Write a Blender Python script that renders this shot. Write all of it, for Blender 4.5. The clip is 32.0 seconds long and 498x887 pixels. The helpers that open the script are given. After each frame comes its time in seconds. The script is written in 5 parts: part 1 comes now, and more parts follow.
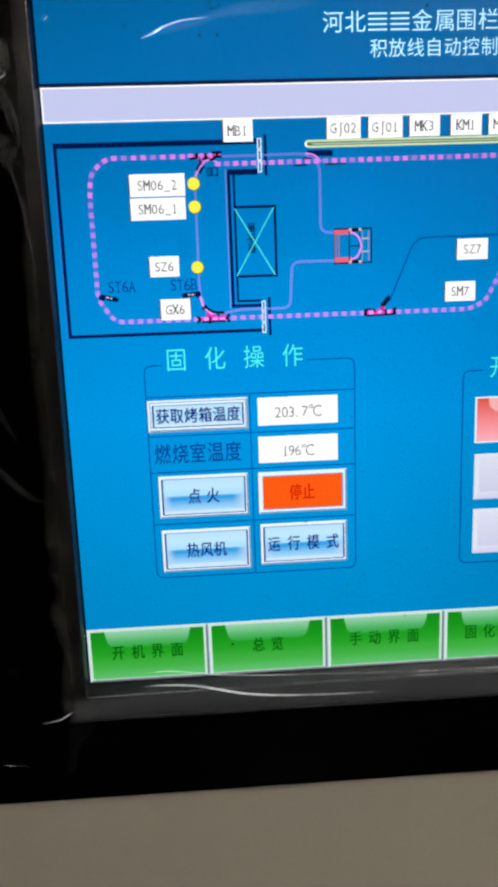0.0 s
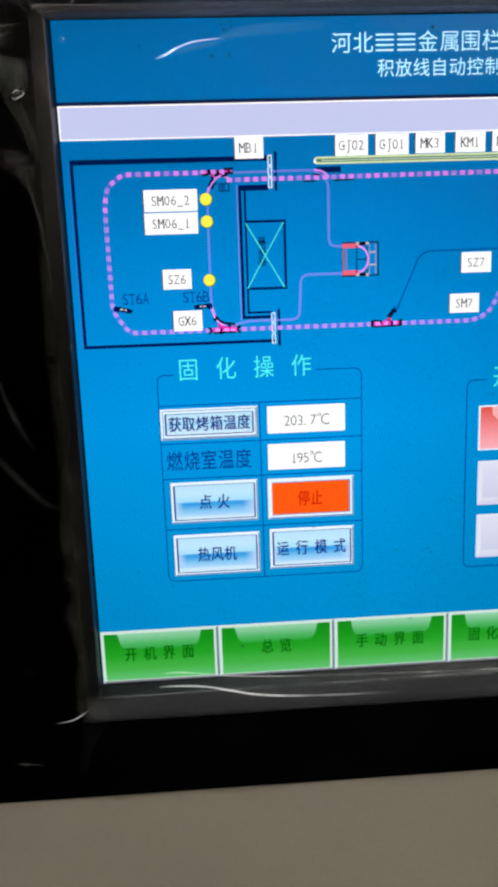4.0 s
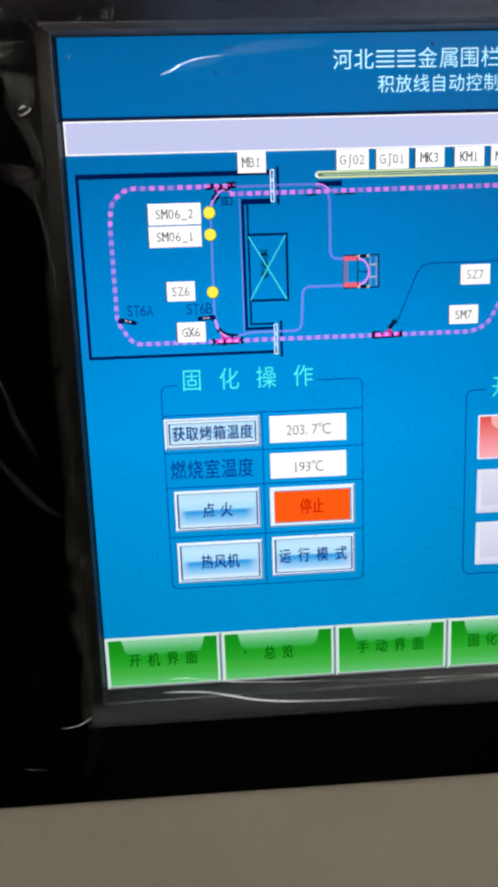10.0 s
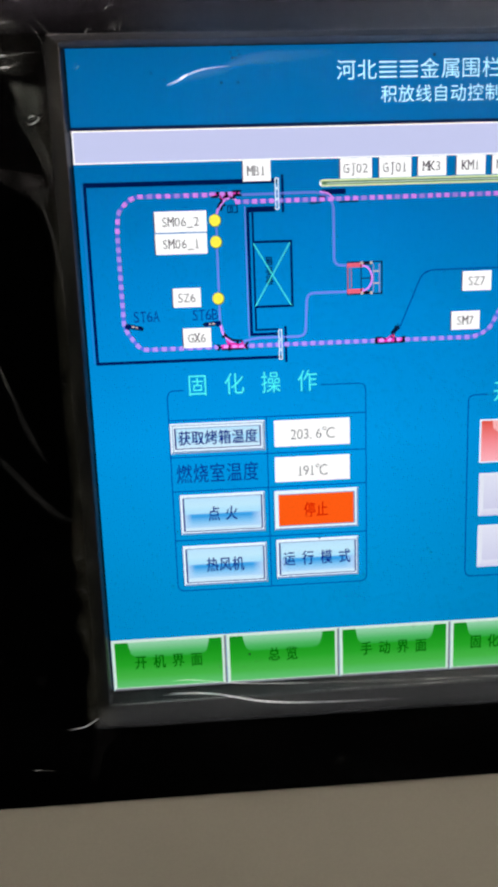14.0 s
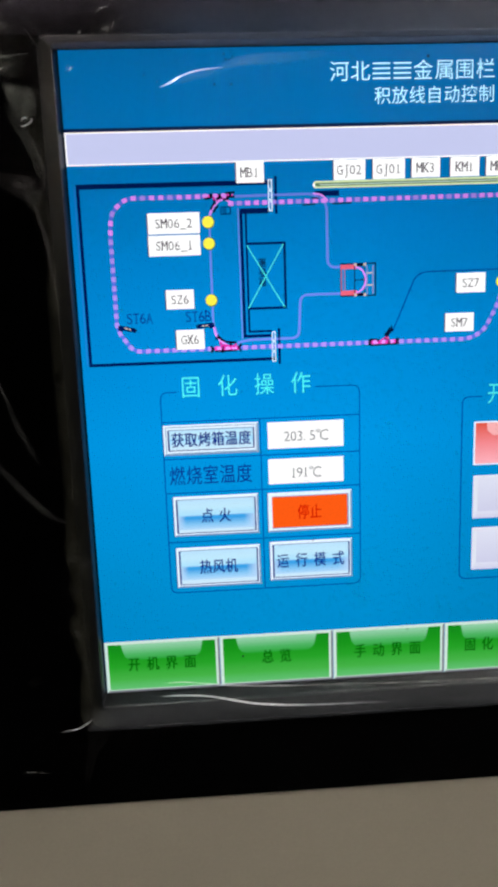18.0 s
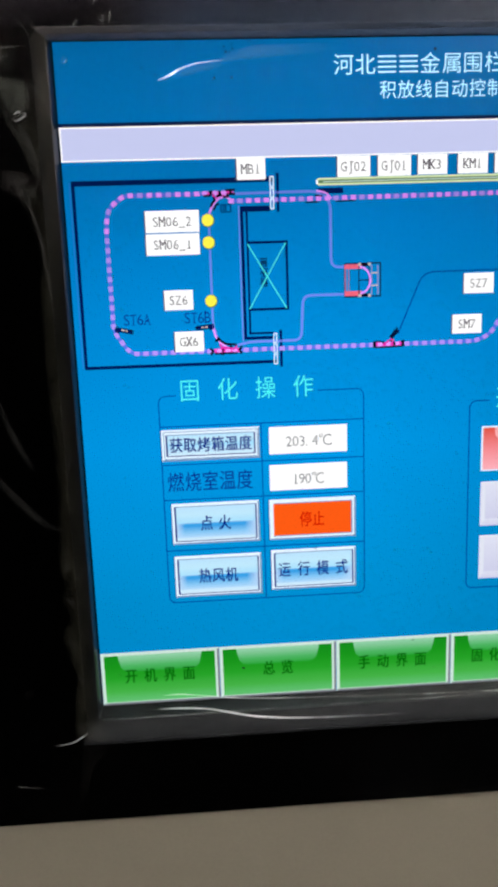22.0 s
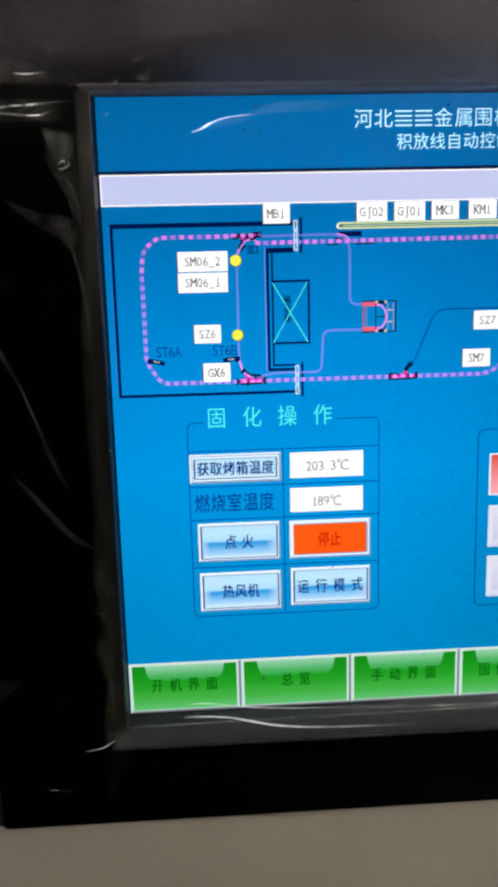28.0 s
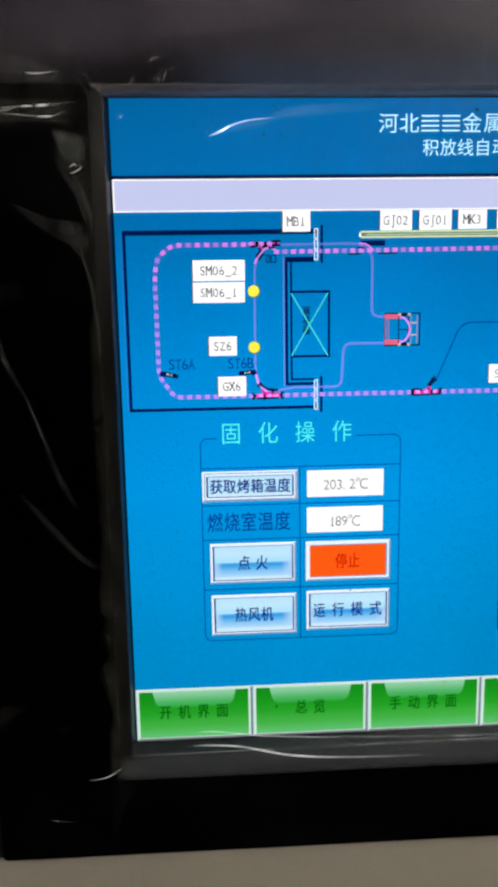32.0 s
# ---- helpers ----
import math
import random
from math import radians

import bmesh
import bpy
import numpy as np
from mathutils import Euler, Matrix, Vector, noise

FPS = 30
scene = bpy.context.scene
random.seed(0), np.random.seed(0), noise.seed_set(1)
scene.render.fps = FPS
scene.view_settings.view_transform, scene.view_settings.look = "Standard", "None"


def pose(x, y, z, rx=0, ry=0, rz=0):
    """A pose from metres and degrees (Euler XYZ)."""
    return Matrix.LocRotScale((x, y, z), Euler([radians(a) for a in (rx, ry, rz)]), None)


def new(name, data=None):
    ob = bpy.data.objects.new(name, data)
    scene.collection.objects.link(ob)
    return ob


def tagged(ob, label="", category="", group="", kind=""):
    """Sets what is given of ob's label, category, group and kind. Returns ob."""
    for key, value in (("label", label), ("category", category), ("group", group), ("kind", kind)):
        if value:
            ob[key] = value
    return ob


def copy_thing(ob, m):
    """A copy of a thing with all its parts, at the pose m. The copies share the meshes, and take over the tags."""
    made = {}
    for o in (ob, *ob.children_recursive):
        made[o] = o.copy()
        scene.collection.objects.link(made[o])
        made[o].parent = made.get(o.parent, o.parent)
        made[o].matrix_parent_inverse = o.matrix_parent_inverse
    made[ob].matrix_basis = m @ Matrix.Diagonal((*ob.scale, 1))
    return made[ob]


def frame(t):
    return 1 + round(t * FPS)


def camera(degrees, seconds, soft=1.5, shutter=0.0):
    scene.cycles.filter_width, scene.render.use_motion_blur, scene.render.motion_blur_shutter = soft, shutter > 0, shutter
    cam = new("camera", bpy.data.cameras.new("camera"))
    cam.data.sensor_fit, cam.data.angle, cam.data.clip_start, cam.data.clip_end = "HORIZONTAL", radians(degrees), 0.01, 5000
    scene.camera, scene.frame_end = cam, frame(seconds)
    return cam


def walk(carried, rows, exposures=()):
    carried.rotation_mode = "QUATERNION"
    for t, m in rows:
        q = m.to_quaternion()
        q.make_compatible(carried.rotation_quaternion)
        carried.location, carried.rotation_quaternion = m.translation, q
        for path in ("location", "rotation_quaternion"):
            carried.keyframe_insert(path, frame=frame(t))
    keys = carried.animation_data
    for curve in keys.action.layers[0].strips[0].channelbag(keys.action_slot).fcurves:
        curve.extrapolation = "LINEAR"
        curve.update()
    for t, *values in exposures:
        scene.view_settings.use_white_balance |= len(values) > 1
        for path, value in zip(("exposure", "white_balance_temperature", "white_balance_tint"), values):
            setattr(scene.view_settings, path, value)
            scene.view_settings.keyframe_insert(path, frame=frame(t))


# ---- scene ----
# ---- camera ----
cam = camera(38.0, 32.0, soft=4.0)
ROWS = [
    (0.0, 0.04879, -0.24623, 1.43599, 78.674, 2.030, -3.309),
    (0.5, 0.04852, -0.24781, 1.43700, 78.634, 2.002, -3.262),
    (1.0, 0.04733, -0.25075, 1.43801, 78.621, 2.005, -3.120),
    (1.5, 0.04489, -0.25389, 1.43799, 78.751, 2.018, -3.323),
    (2.0, 0.04485, -0.25523, 1.43914, 78.616, 2.019, -3.279),
    (2.5, 0.04376, -0.25505, 1.43928, 78.682, 2.037, -3.278),
    (3.0, 0.04333, -0.25354, 1.43883, 78.731, 2.010, -3.470),
    (3.5, 0.04427, -0.25250, 1.43944, 78.673, 1.996, -3.369),
    (5.5, 0.04517, -0.25224, 1.44038, 78.772, 2.029, -3.412),
    (6.0, 0.04470, -0.25231, 1.44031, 78.752, 2.020, -3.456),
    (6.5, 0.04567, -0.25194, 1.44076, 78.708, 2.038, -3.406),
    (7.0, 0.04494, -0.25105, 1.44125, 78.735, 2.001, -3.472),
    (7.5, 0.04555, -0.25015, 1.44092, 78.772, 2.015, -3.434),
    (8.0, 0.04553, -0.24904, 1.44074, 78.810, 2.020, -3.422),
    (8.5, 0.04430, -0.24943, 1.44159, 78.787, 2.016, -3.401),
    (9.0, 0.04459, -0.25139, 1.44206, 78.847, 2.037, -3.370),
    (9.5, 0.04476, -0.25381, 1.44274, 78.826, 2.009, -3.434),
    (10.0, 0.04341, -0.25531, 1.44357, 78.784, 2.014, -3.461),
    (10.5, 0.04333, -0.25464, 1.44195, 78.927, 2.005, -3.498),
    (11.0, 0.04459, -0.25304, 1.44195, 78.891, 2.018, -3.443),
    (11.5, 0.04335, -0.25068, 1.44180, 78.902, 2.029, -3.454),
    (12.0, 0.04504, -0.25014, 1.44112, 78.931, 2.020, -3.393),
    (12.5, 0.04441, -0.24999, 1.44152, 78.960, 2.056, -3.570),
    (13.0, 0.04453, -0.25226, 1.44226, 78.954, 2.032, -3.431),
    (13.5, 0.04421, -0.25603, 1.44310, 78.951, 2.033, -3.310),
    (14.0, 0.04112, -0.25843, 1.44468, 79.021, 2.036, -3.548),
    (14.5, 0.04243, -0.25428, 1.44551, 79.030, 1.986, -3.485),
    (16.5, 0.04418, -0.25110, 1.44366, 79.110, 2.005, -3.429),
    (17.0, 0.04491, -0.25297, 1.44481, 78.996, 2.023, -3.408),
    (17.5, 0.04505, -0.25632, 1.44500, 79.068, 1.988, -3.365),
    (18.0, 0.04430, -0.25811, 1.44488, 79.091, 1.983, -3.372),
    (18.5, 0.04347, -0.25620, 1.44496, 79.079, 2.000, -3.463),
    (19.0, 0.04373, -0.25288, 1.44620, 79.014, 1.986, -3.469),
    (19.5, 0.04559, -0.24879, 1.44552, 79.106, 1.955, -3.679),
    (20.0, 0.04477, -0.24583, 1.44558, 79.106, 1.944, -3.544),
    (20.5, 0.04583, -0.24753, 1.44448, 79.185, 1.914, -3.426),
    (21.0, 0.04478, -0.25014, 1.44453, 79.110, 1.917, -3.493),
    (21.5, 0.04462, -0.24910, 1.44459, 79.074, 1.925, -3.580),
    (22.0, 0.04409, -0.24989, 1.44488, 79.162, 1.942, -3.461),
    (22.5, 0.04296, -0.25308, 1.44476, 79.154, 1.906, -3.429),
    (23.0, 0.04344, -0.25459, 1.44562, 79.134, 1.912, -3.382),
    (23.5, 0.04229, -0.25505, 1.44656, 79.136, 1.856, -3.349),
    (24.0, 0.04074, -0.25608, 1.44782, 79.180, 1.698, -3.454),
    (24.5, 0.04021, -0.25740, 1.44879, 79.255, 1.590, -3.326),
    (26.5, 0.04029, -0.25550, 1.44877, 79.360, 1.492, -3.240),
    (27.0, 0.03699, -0.25750, 1.44937, 79.654, 1.509, -3.288),
    (27.5, 0.03532, -0.26323, 1.45223, 79.787, 1.519, -3.149),
    (28.0, 0.03634, -0.26523, 1.45353, 79.966, 1.506, -3.098),
    (28.5, 0.03255, -0.26228, 1.45555, 80.307, 1.424, -3.165),
    (29.0, 0.03087, -0.25692, 1.45650, 80.446, 1.213, -3.102),
    (29.5, 0.03044, -0.25305, 1.45682, 80.448, 1.006, -3.029),
    (30.0, 0.02970, -0.25458, 1.45690, 80.479, 0.974, -2.962),
    (30.5, 0.03041, -0.25381, 1.45607, 80.411, 0.970, -3.024),
    (31.0, 0.03090, -0.25382, 1.45486, 80.550, 0.961, -2.850),
    (31.5, 0.03134, -0.25227, 1.45449, 80.462, 0.952, -2.894),
    (32.0, 0.03156, -0.25290, 1.45529, 80.488, 0.952, -2.974),
]
walk(cam, [(t, pose(x, y, z, rx, ry, rz)) for t, x, y, z, rx, ry, rz in ROWS])

# ---- light ----
world = bpy.data.worlds.new("world")
world.use_nodes = True
world.node_tree.nodes["Background"].inputs[0].default_value = (0.5, 0.55, 0.6, 1)
world.node_tree.nodes["Background"].inputs[1].default_value = 0.02
scene.world = world
scene.view_settings.exposure = 0.0
TUBE = 17.0       # strength of the fluorescent tubes

# ---- the panel's own grid: u to the right, v down, in dots of the display ----
S = 0.000302              # metres in one dot
V0 = 1.30 + 769 * S       # height of v = 0
BASE_V = 921.5            # lower edge of the bezel
LAYER = 0.0001            # step between the layers of the display


def lin(r, g, b):
    """Linear colour from 8-bit display values."""
    return tuple((c / 255 / 12.92 if c / 255 <= 0.04045 else ((c / 255 + 0.055) / 1.055) ** 2.4) for c in (r, g, b)) + (1.0,)


def P(u, v, d=0.0):
    """Place in the panel's space; d: metres towards the viewer."""
    return Vector((u * S, -d, (BASE_V - v) * S))


# ---- materials ----
MATS = {}


def nodes_of(name):
    m = bpy.data.materials.new(name)
    m.use_nodes = True
    n = m.node_tree.nodes
    n.clear()
    return m, n, m.node_tree.links


def view_falloff(n, l):
    """Dims the emission a little towards the display's edges to imitate the slanted view; a fine unevenness lies over
    it.
    """
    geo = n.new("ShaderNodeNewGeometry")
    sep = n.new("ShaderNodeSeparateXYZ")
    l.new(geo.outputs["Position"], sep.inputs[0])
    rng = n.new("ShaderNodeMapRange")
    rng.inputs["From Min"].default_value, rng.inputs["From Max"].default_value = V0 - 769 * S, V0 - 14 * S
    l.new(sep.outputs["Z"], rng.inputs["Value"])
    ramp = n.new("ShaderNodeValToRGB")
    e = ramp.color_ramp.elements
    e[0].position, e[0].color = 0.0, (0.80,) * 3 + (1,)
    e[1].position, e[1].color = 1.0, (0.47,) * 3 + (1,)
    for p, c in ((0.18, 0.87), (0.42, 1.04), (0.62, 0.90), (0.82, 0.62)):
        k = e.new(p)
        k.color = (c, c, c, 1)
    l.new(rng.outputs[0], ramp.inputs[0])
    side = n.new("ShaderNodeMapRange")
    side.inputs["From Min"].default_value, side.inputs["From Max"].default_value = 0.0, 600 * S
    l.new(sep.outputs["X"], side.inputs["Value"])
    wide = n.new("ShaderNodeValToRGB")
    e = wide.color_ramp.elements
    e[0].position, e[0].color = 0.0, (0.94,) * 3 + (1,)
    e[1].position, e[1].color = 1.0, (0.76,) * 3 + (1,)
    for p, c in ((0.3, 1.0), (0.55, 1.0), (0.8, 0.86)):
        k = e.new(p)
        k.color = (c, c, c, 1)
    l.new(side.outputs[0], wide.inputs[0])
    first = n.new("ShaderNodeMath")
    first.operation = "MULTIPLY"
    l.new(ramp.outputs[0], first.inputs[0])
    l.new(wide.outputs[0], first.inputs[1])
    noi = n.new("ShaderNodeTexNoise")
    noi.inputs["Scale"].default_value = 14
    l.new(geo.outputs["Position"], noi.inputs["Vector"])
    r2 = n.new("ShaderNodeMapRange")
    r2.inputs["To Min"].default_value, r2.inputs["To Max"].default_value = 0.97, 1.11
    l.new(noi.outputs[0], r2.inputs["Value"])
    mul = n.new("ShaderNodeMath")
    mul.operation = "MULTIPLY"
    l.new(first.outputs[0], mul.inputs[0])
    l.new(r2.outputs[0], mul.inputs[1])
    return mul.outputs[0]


def glow(name, rgb, power=1.0, even=False, foot=None):
    """Lit dots of the display in one colour, or in one that runs into another towards the foot of the display."""
    if name in MATS:
        return MATS[name]
    m, n, l = nodes_of(name)
    em = n.new("ShaderNodeEmission")
    em.inputs[0].default_value = lin(*rgb)
    em.inputs[1].default_value = power
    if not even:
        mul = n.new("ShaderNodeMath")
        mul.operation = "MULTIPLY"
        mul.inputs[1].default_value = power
        l.new(view_falloff(n, l), mul.inputs[0])
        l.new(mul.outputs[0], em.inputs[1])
    if foot:
        geo = n.new("ShaderNodeNewGeometry")
        sep = n.new("ShaderNodeSeparateXYZ")
        l.new(geo.outputs["Position"], sep.inputs[0])
        rng = n.new("ShaderNodeMapRange")
        rng.inputs["From Min"].default_value, rng.inputs["From Max"].default_value = V0 - 620 * S, V0 - 180 * S
        l.new(sep.outputs["Z"], rng.inputs["Value"])
        mix = n.new("ShaderNodeMix")
        mix.data_type = "RGBA"
        l.new(rng.outputs[0], mix.inputs[0])
        mix.inputs[6].default_value, mix.inputs[7].default_value = lin(*foot), lin(*rgb)
        l.new(mix.outputs[2], em.inputs[0])
    out = n.new("ShaderNodeOutputMaterial")
    l.new(em.outputs[0], out.inputs[0])
    MATS[name] = m
    return m


def glow_ramp(name, stops, axis="Z"):
    """Lit dots with a run of colours across the piece, from its low end to its high end."""
    if name in MATS:
        return MATS[name]
    m, n, l = nodes_of(name)
    tex = n.new("ShaderNodeTexCoord")
    sep = n.new("ShaderNodeSeparateXYZ")
    l.new(tex.outputs["Generated"], sep.inputs[0])
    ramp = n.new("ShaderNodeValToRGB")
    e = ramp.color_ramp.elements
    e[0].position, e[0].color = stops[0][0], lin(*stops[0][1])
    e[1].position, e[1].color = stops[-1][0], lin(*stops[-1][1])
    for p, c in stops[1:-1]:
        e.new(p).color = lin(*c)
    l.new(sep.outputs[axis], ramp.inputs[0])
    em = n.new("ShaderNodeEmission")
    l.new(ramp.outputs[0], em.inputs[0])
    em.inputs[1].default_value = 1.0
    out = n.new("ShaderNodeOutputMaterial")
    l.new(em.outputs[0], out.inputs[0])
    MATS[name] = m
    return m


def glow_band(name, ends, stops):
    """Lit dots with a run of colours from bottom to top that fades into one colour at both ends."""
    m = glow_ramp(name, stops)
    n, l = m.node_tree.nodes, m.node_tree.links
    sep = next(k for k in n if k.bl_idname == "ShaderNodeSeparateXYZ")
    ramp = next(k for k in n if k.bl_idname == "ShaderNodeValToRGB")
    em = next(k for k in n if k.bl_idname == "ShaderNodeEmission")
    hump = n.new("ShaderNodeValToRGB")
    e = hump.color_ramp.elements
    e[0].position, e[0].color = 0.0, (0, 0, 0, 1)
    e[1].position, e[1].color = 1.0, (0, 0, 0, 1)
    for p in (0.1, 0.86):
        e.new(p).color = (1, 1, 1, 1)
    l.new(sep.outputs["X"], hump.inputs[0])
    mix = n.new("ShaderNodeMix")
    mix.data_type = "RGBA"
    l.new(hump.outputs[0], mix.inputs[0])
    mix.inputs[6].default_value = lin(*ends)
    l.new(ramp.outputs[0], mix.inputs[7])
    l.new(mix.outputs[2], em.inputs[0])
    return m


def surface(name, colour, rough, metal=0.0, grain=200.0, vary=0.15, bump=0.1, spec=0.5, stain=3.0):
    """A solid surface with grain, stains and fine relief."""
    if name in MATS:
        return MATS[name]
    m, n, l = nodes_of(name)
    tex = n.new("ShaderNodeTexCoord")
    fine = n.new("ShaderNodeTexNoise")
    fine.inputs["Scale"].default_value, fine.inputs["Detail"].default_value = grain, 6
    wide = n.new("ShaderNodeTexNoise")
    wide.inputs["Scale"].default_value, wide.inputs["Detail"].default_value = stain, 5
    l.new(tex.outputs["Object"], fine.inputs["Vector"])
    l.new(tex.outputs["Object"], wide.inputs["Vector"])
    add = n.new("ShaderNodeMath")
    add.operation = "ADD"
    l.new(fine.outputs[0], add.inputs[0])
    l.new(wide.outputs[0], add.inputs[1])
    ramp = n.new("ShaderNodeMapRange")
    ramp.inputs["From Min"].default_value, ramp.inputs["From Max"].default_value = 0.6, 1.4
    ramp.inputs["To Min"].default_value, ramp.inputs["To Max"].default_value = 1 - vary, 1 + vary
    l.new(add.outputs[0], ramp.inputs["Value"])
    mix = n.new("ShaderNodeVectorMath")
    mix.operation = "SCALE"
    mix.inputs[0].default_value = colour
    l.new(ramp.outputs[0], mix.inputs["Scale"])
    b = n.new("ShaderNodeBsdfPrincipled")
    l.new(mix.outputs[0], b.inputs["Base Color"])
    b.inputs["Roughness"].default_value, b.inputs["Metallic"].default_value = rough, metal
    b.inputs["Specular IOR Level"].default_value = spec
    bp = n.new("ShaderNodeBump")
    bp.inputs["Strength"].default_value, bp.inputs["Distance"].default_value = bump, 0.0003
    l.new(fine.outputs[0], bp.inputs["Height"])
    l.new(bp.outputs[0], b.inputs["Normal"])
    out = n.new("ShaderNodeOutputMaterial")
    l.new(b.outputs[0], out.inputs[0])
    MATS[name] = m
    return m


def film_mat(name, gloss, rough, haze, milk=(0.6, 0.6, 0.58, 1), ripple=0.0):
    """Clear plastic film: lets light through, mirrors a part of it and scatters a little."""
    if name in MATS:
        return MATS[name]
    m, n, l = nodes_of(name)
    tr = n.new("ShaderNodeBsdfTransparent")
    gl = n.new("ShaderNodeBsdfGlossy")
    gl.distribution = "BECKMANN"
    gl.inputs["Roughness"].default_value = rough
    df = n.new("ShaderNodeBsdfDiffuse")
    df.inputs[0].default_value = milk
    fr = n.new("ShaderNodeFresnel")
    fr.inputs[0].default_value = 1.45
    sc = n.new("ShaderNodeMath")
    sc.operation, sc.use_clamp = "MULTIPLY", True
    sc.inputs[1].default_value = gloss
    l.new(fr.outputs[0], sc.inputs[0])
    if ripple:
        tex = n.new("ShaderNodeTexCoord")
        noi = n.new("ShaderNodeTexNoise")
        noi.inputs["Scale"].default_value, noi.inputs["Detail"].default_value = 40, 3
        l.new(tex.outputs["Object"], noi.inputs["Vector"])
        bp = n.new("ShaderNodeBump")
        bp.inputs["Strength"].default_value, bp.inputs["Distance"].default_value = ripple, 0.002
        l.new(noi.outputs[0], bp.inputs["Height"])
        l.new(bp.outputs[0], gl.inputs["Normal"])
        l.new(bp.outputs[0], fr.inputs["Normal"])
    m1 = n.new("ShaderNodeMixShader")
    m1.inputs[0].default_value = haze
    l.new(tr.outputs[0], m1.inputs[1])
    l.new(df.outputs[0], m1.inputs[2])
    m2 = n.new("ShaderNodeMixShader")
    l.new(sc.outputs[0], m2.inputs[0])
    l.new(m1.outputs[0], m2.inputs[1])
    l.new(gl.outputs[0], m2.inputs[2])
    out = n.new("ShaderNodeOutputMaterial")
    l.new(m2.outputs[0], out.inputs[0])
    MATS[name] = m
    return m


BLACK = surface("black_plastic", (0.0006, 0.0006, 0.0006), 0.2, grain=900, vary=0.3, bump=0.1, spec=0.05)
CHAMFER = surface("dark_grey_plastic", (0.0035, 0.0037, 0.0035), 0.4, grain=900, vary=0.2, bump=0.15, spec=0.08)
BEIGE = surface("beige_paint", (0.402, 0.358, 0.274), 0.45, grain=700, vary=0.05, bump=0.25, stain=9)
BEZEL_SHADE = surface("bezel_shade_dark", (0.005, 0.005, 0.0048), 0.7, grain=500)
STEEL = surface("zinc_steel", (0.45, 0.45, 0.44), 0.4, metal=1.0)
WALL = surface("warm_grey_wall_paint", (0.40, 0.37, 0.355), 0.8, grain=60)
DARK_WALL = surface("unseen_dark_wall", (0.010, 0.007, 0.006), 0.7, grain=60)
FLOOR = surface("dark_concrete", (0.022, 0.02, 0.018), 0.8, grain=40)
CEIL = surface("white_ceiling_paint", (0.6, 0.6, 0.58), 0.9, grain=50)
LIP = surface("black_gloss_plastic", (0.004, 0.004, 0.004), 0.22, grain=900, vary=0.2, bump=0.1, spec=1.0)
FILM = film_mat("clear_film", 0.12, 0.35, 0.0003, ripple=0.03)
CLING = film_mat("clear_clinging_film", 0.18, 0.18, 0.0, ripple=0.08)
GLASSY = film_mat("clear_display_film", 0.3, 0.25, 0.0, ripple=0.05)


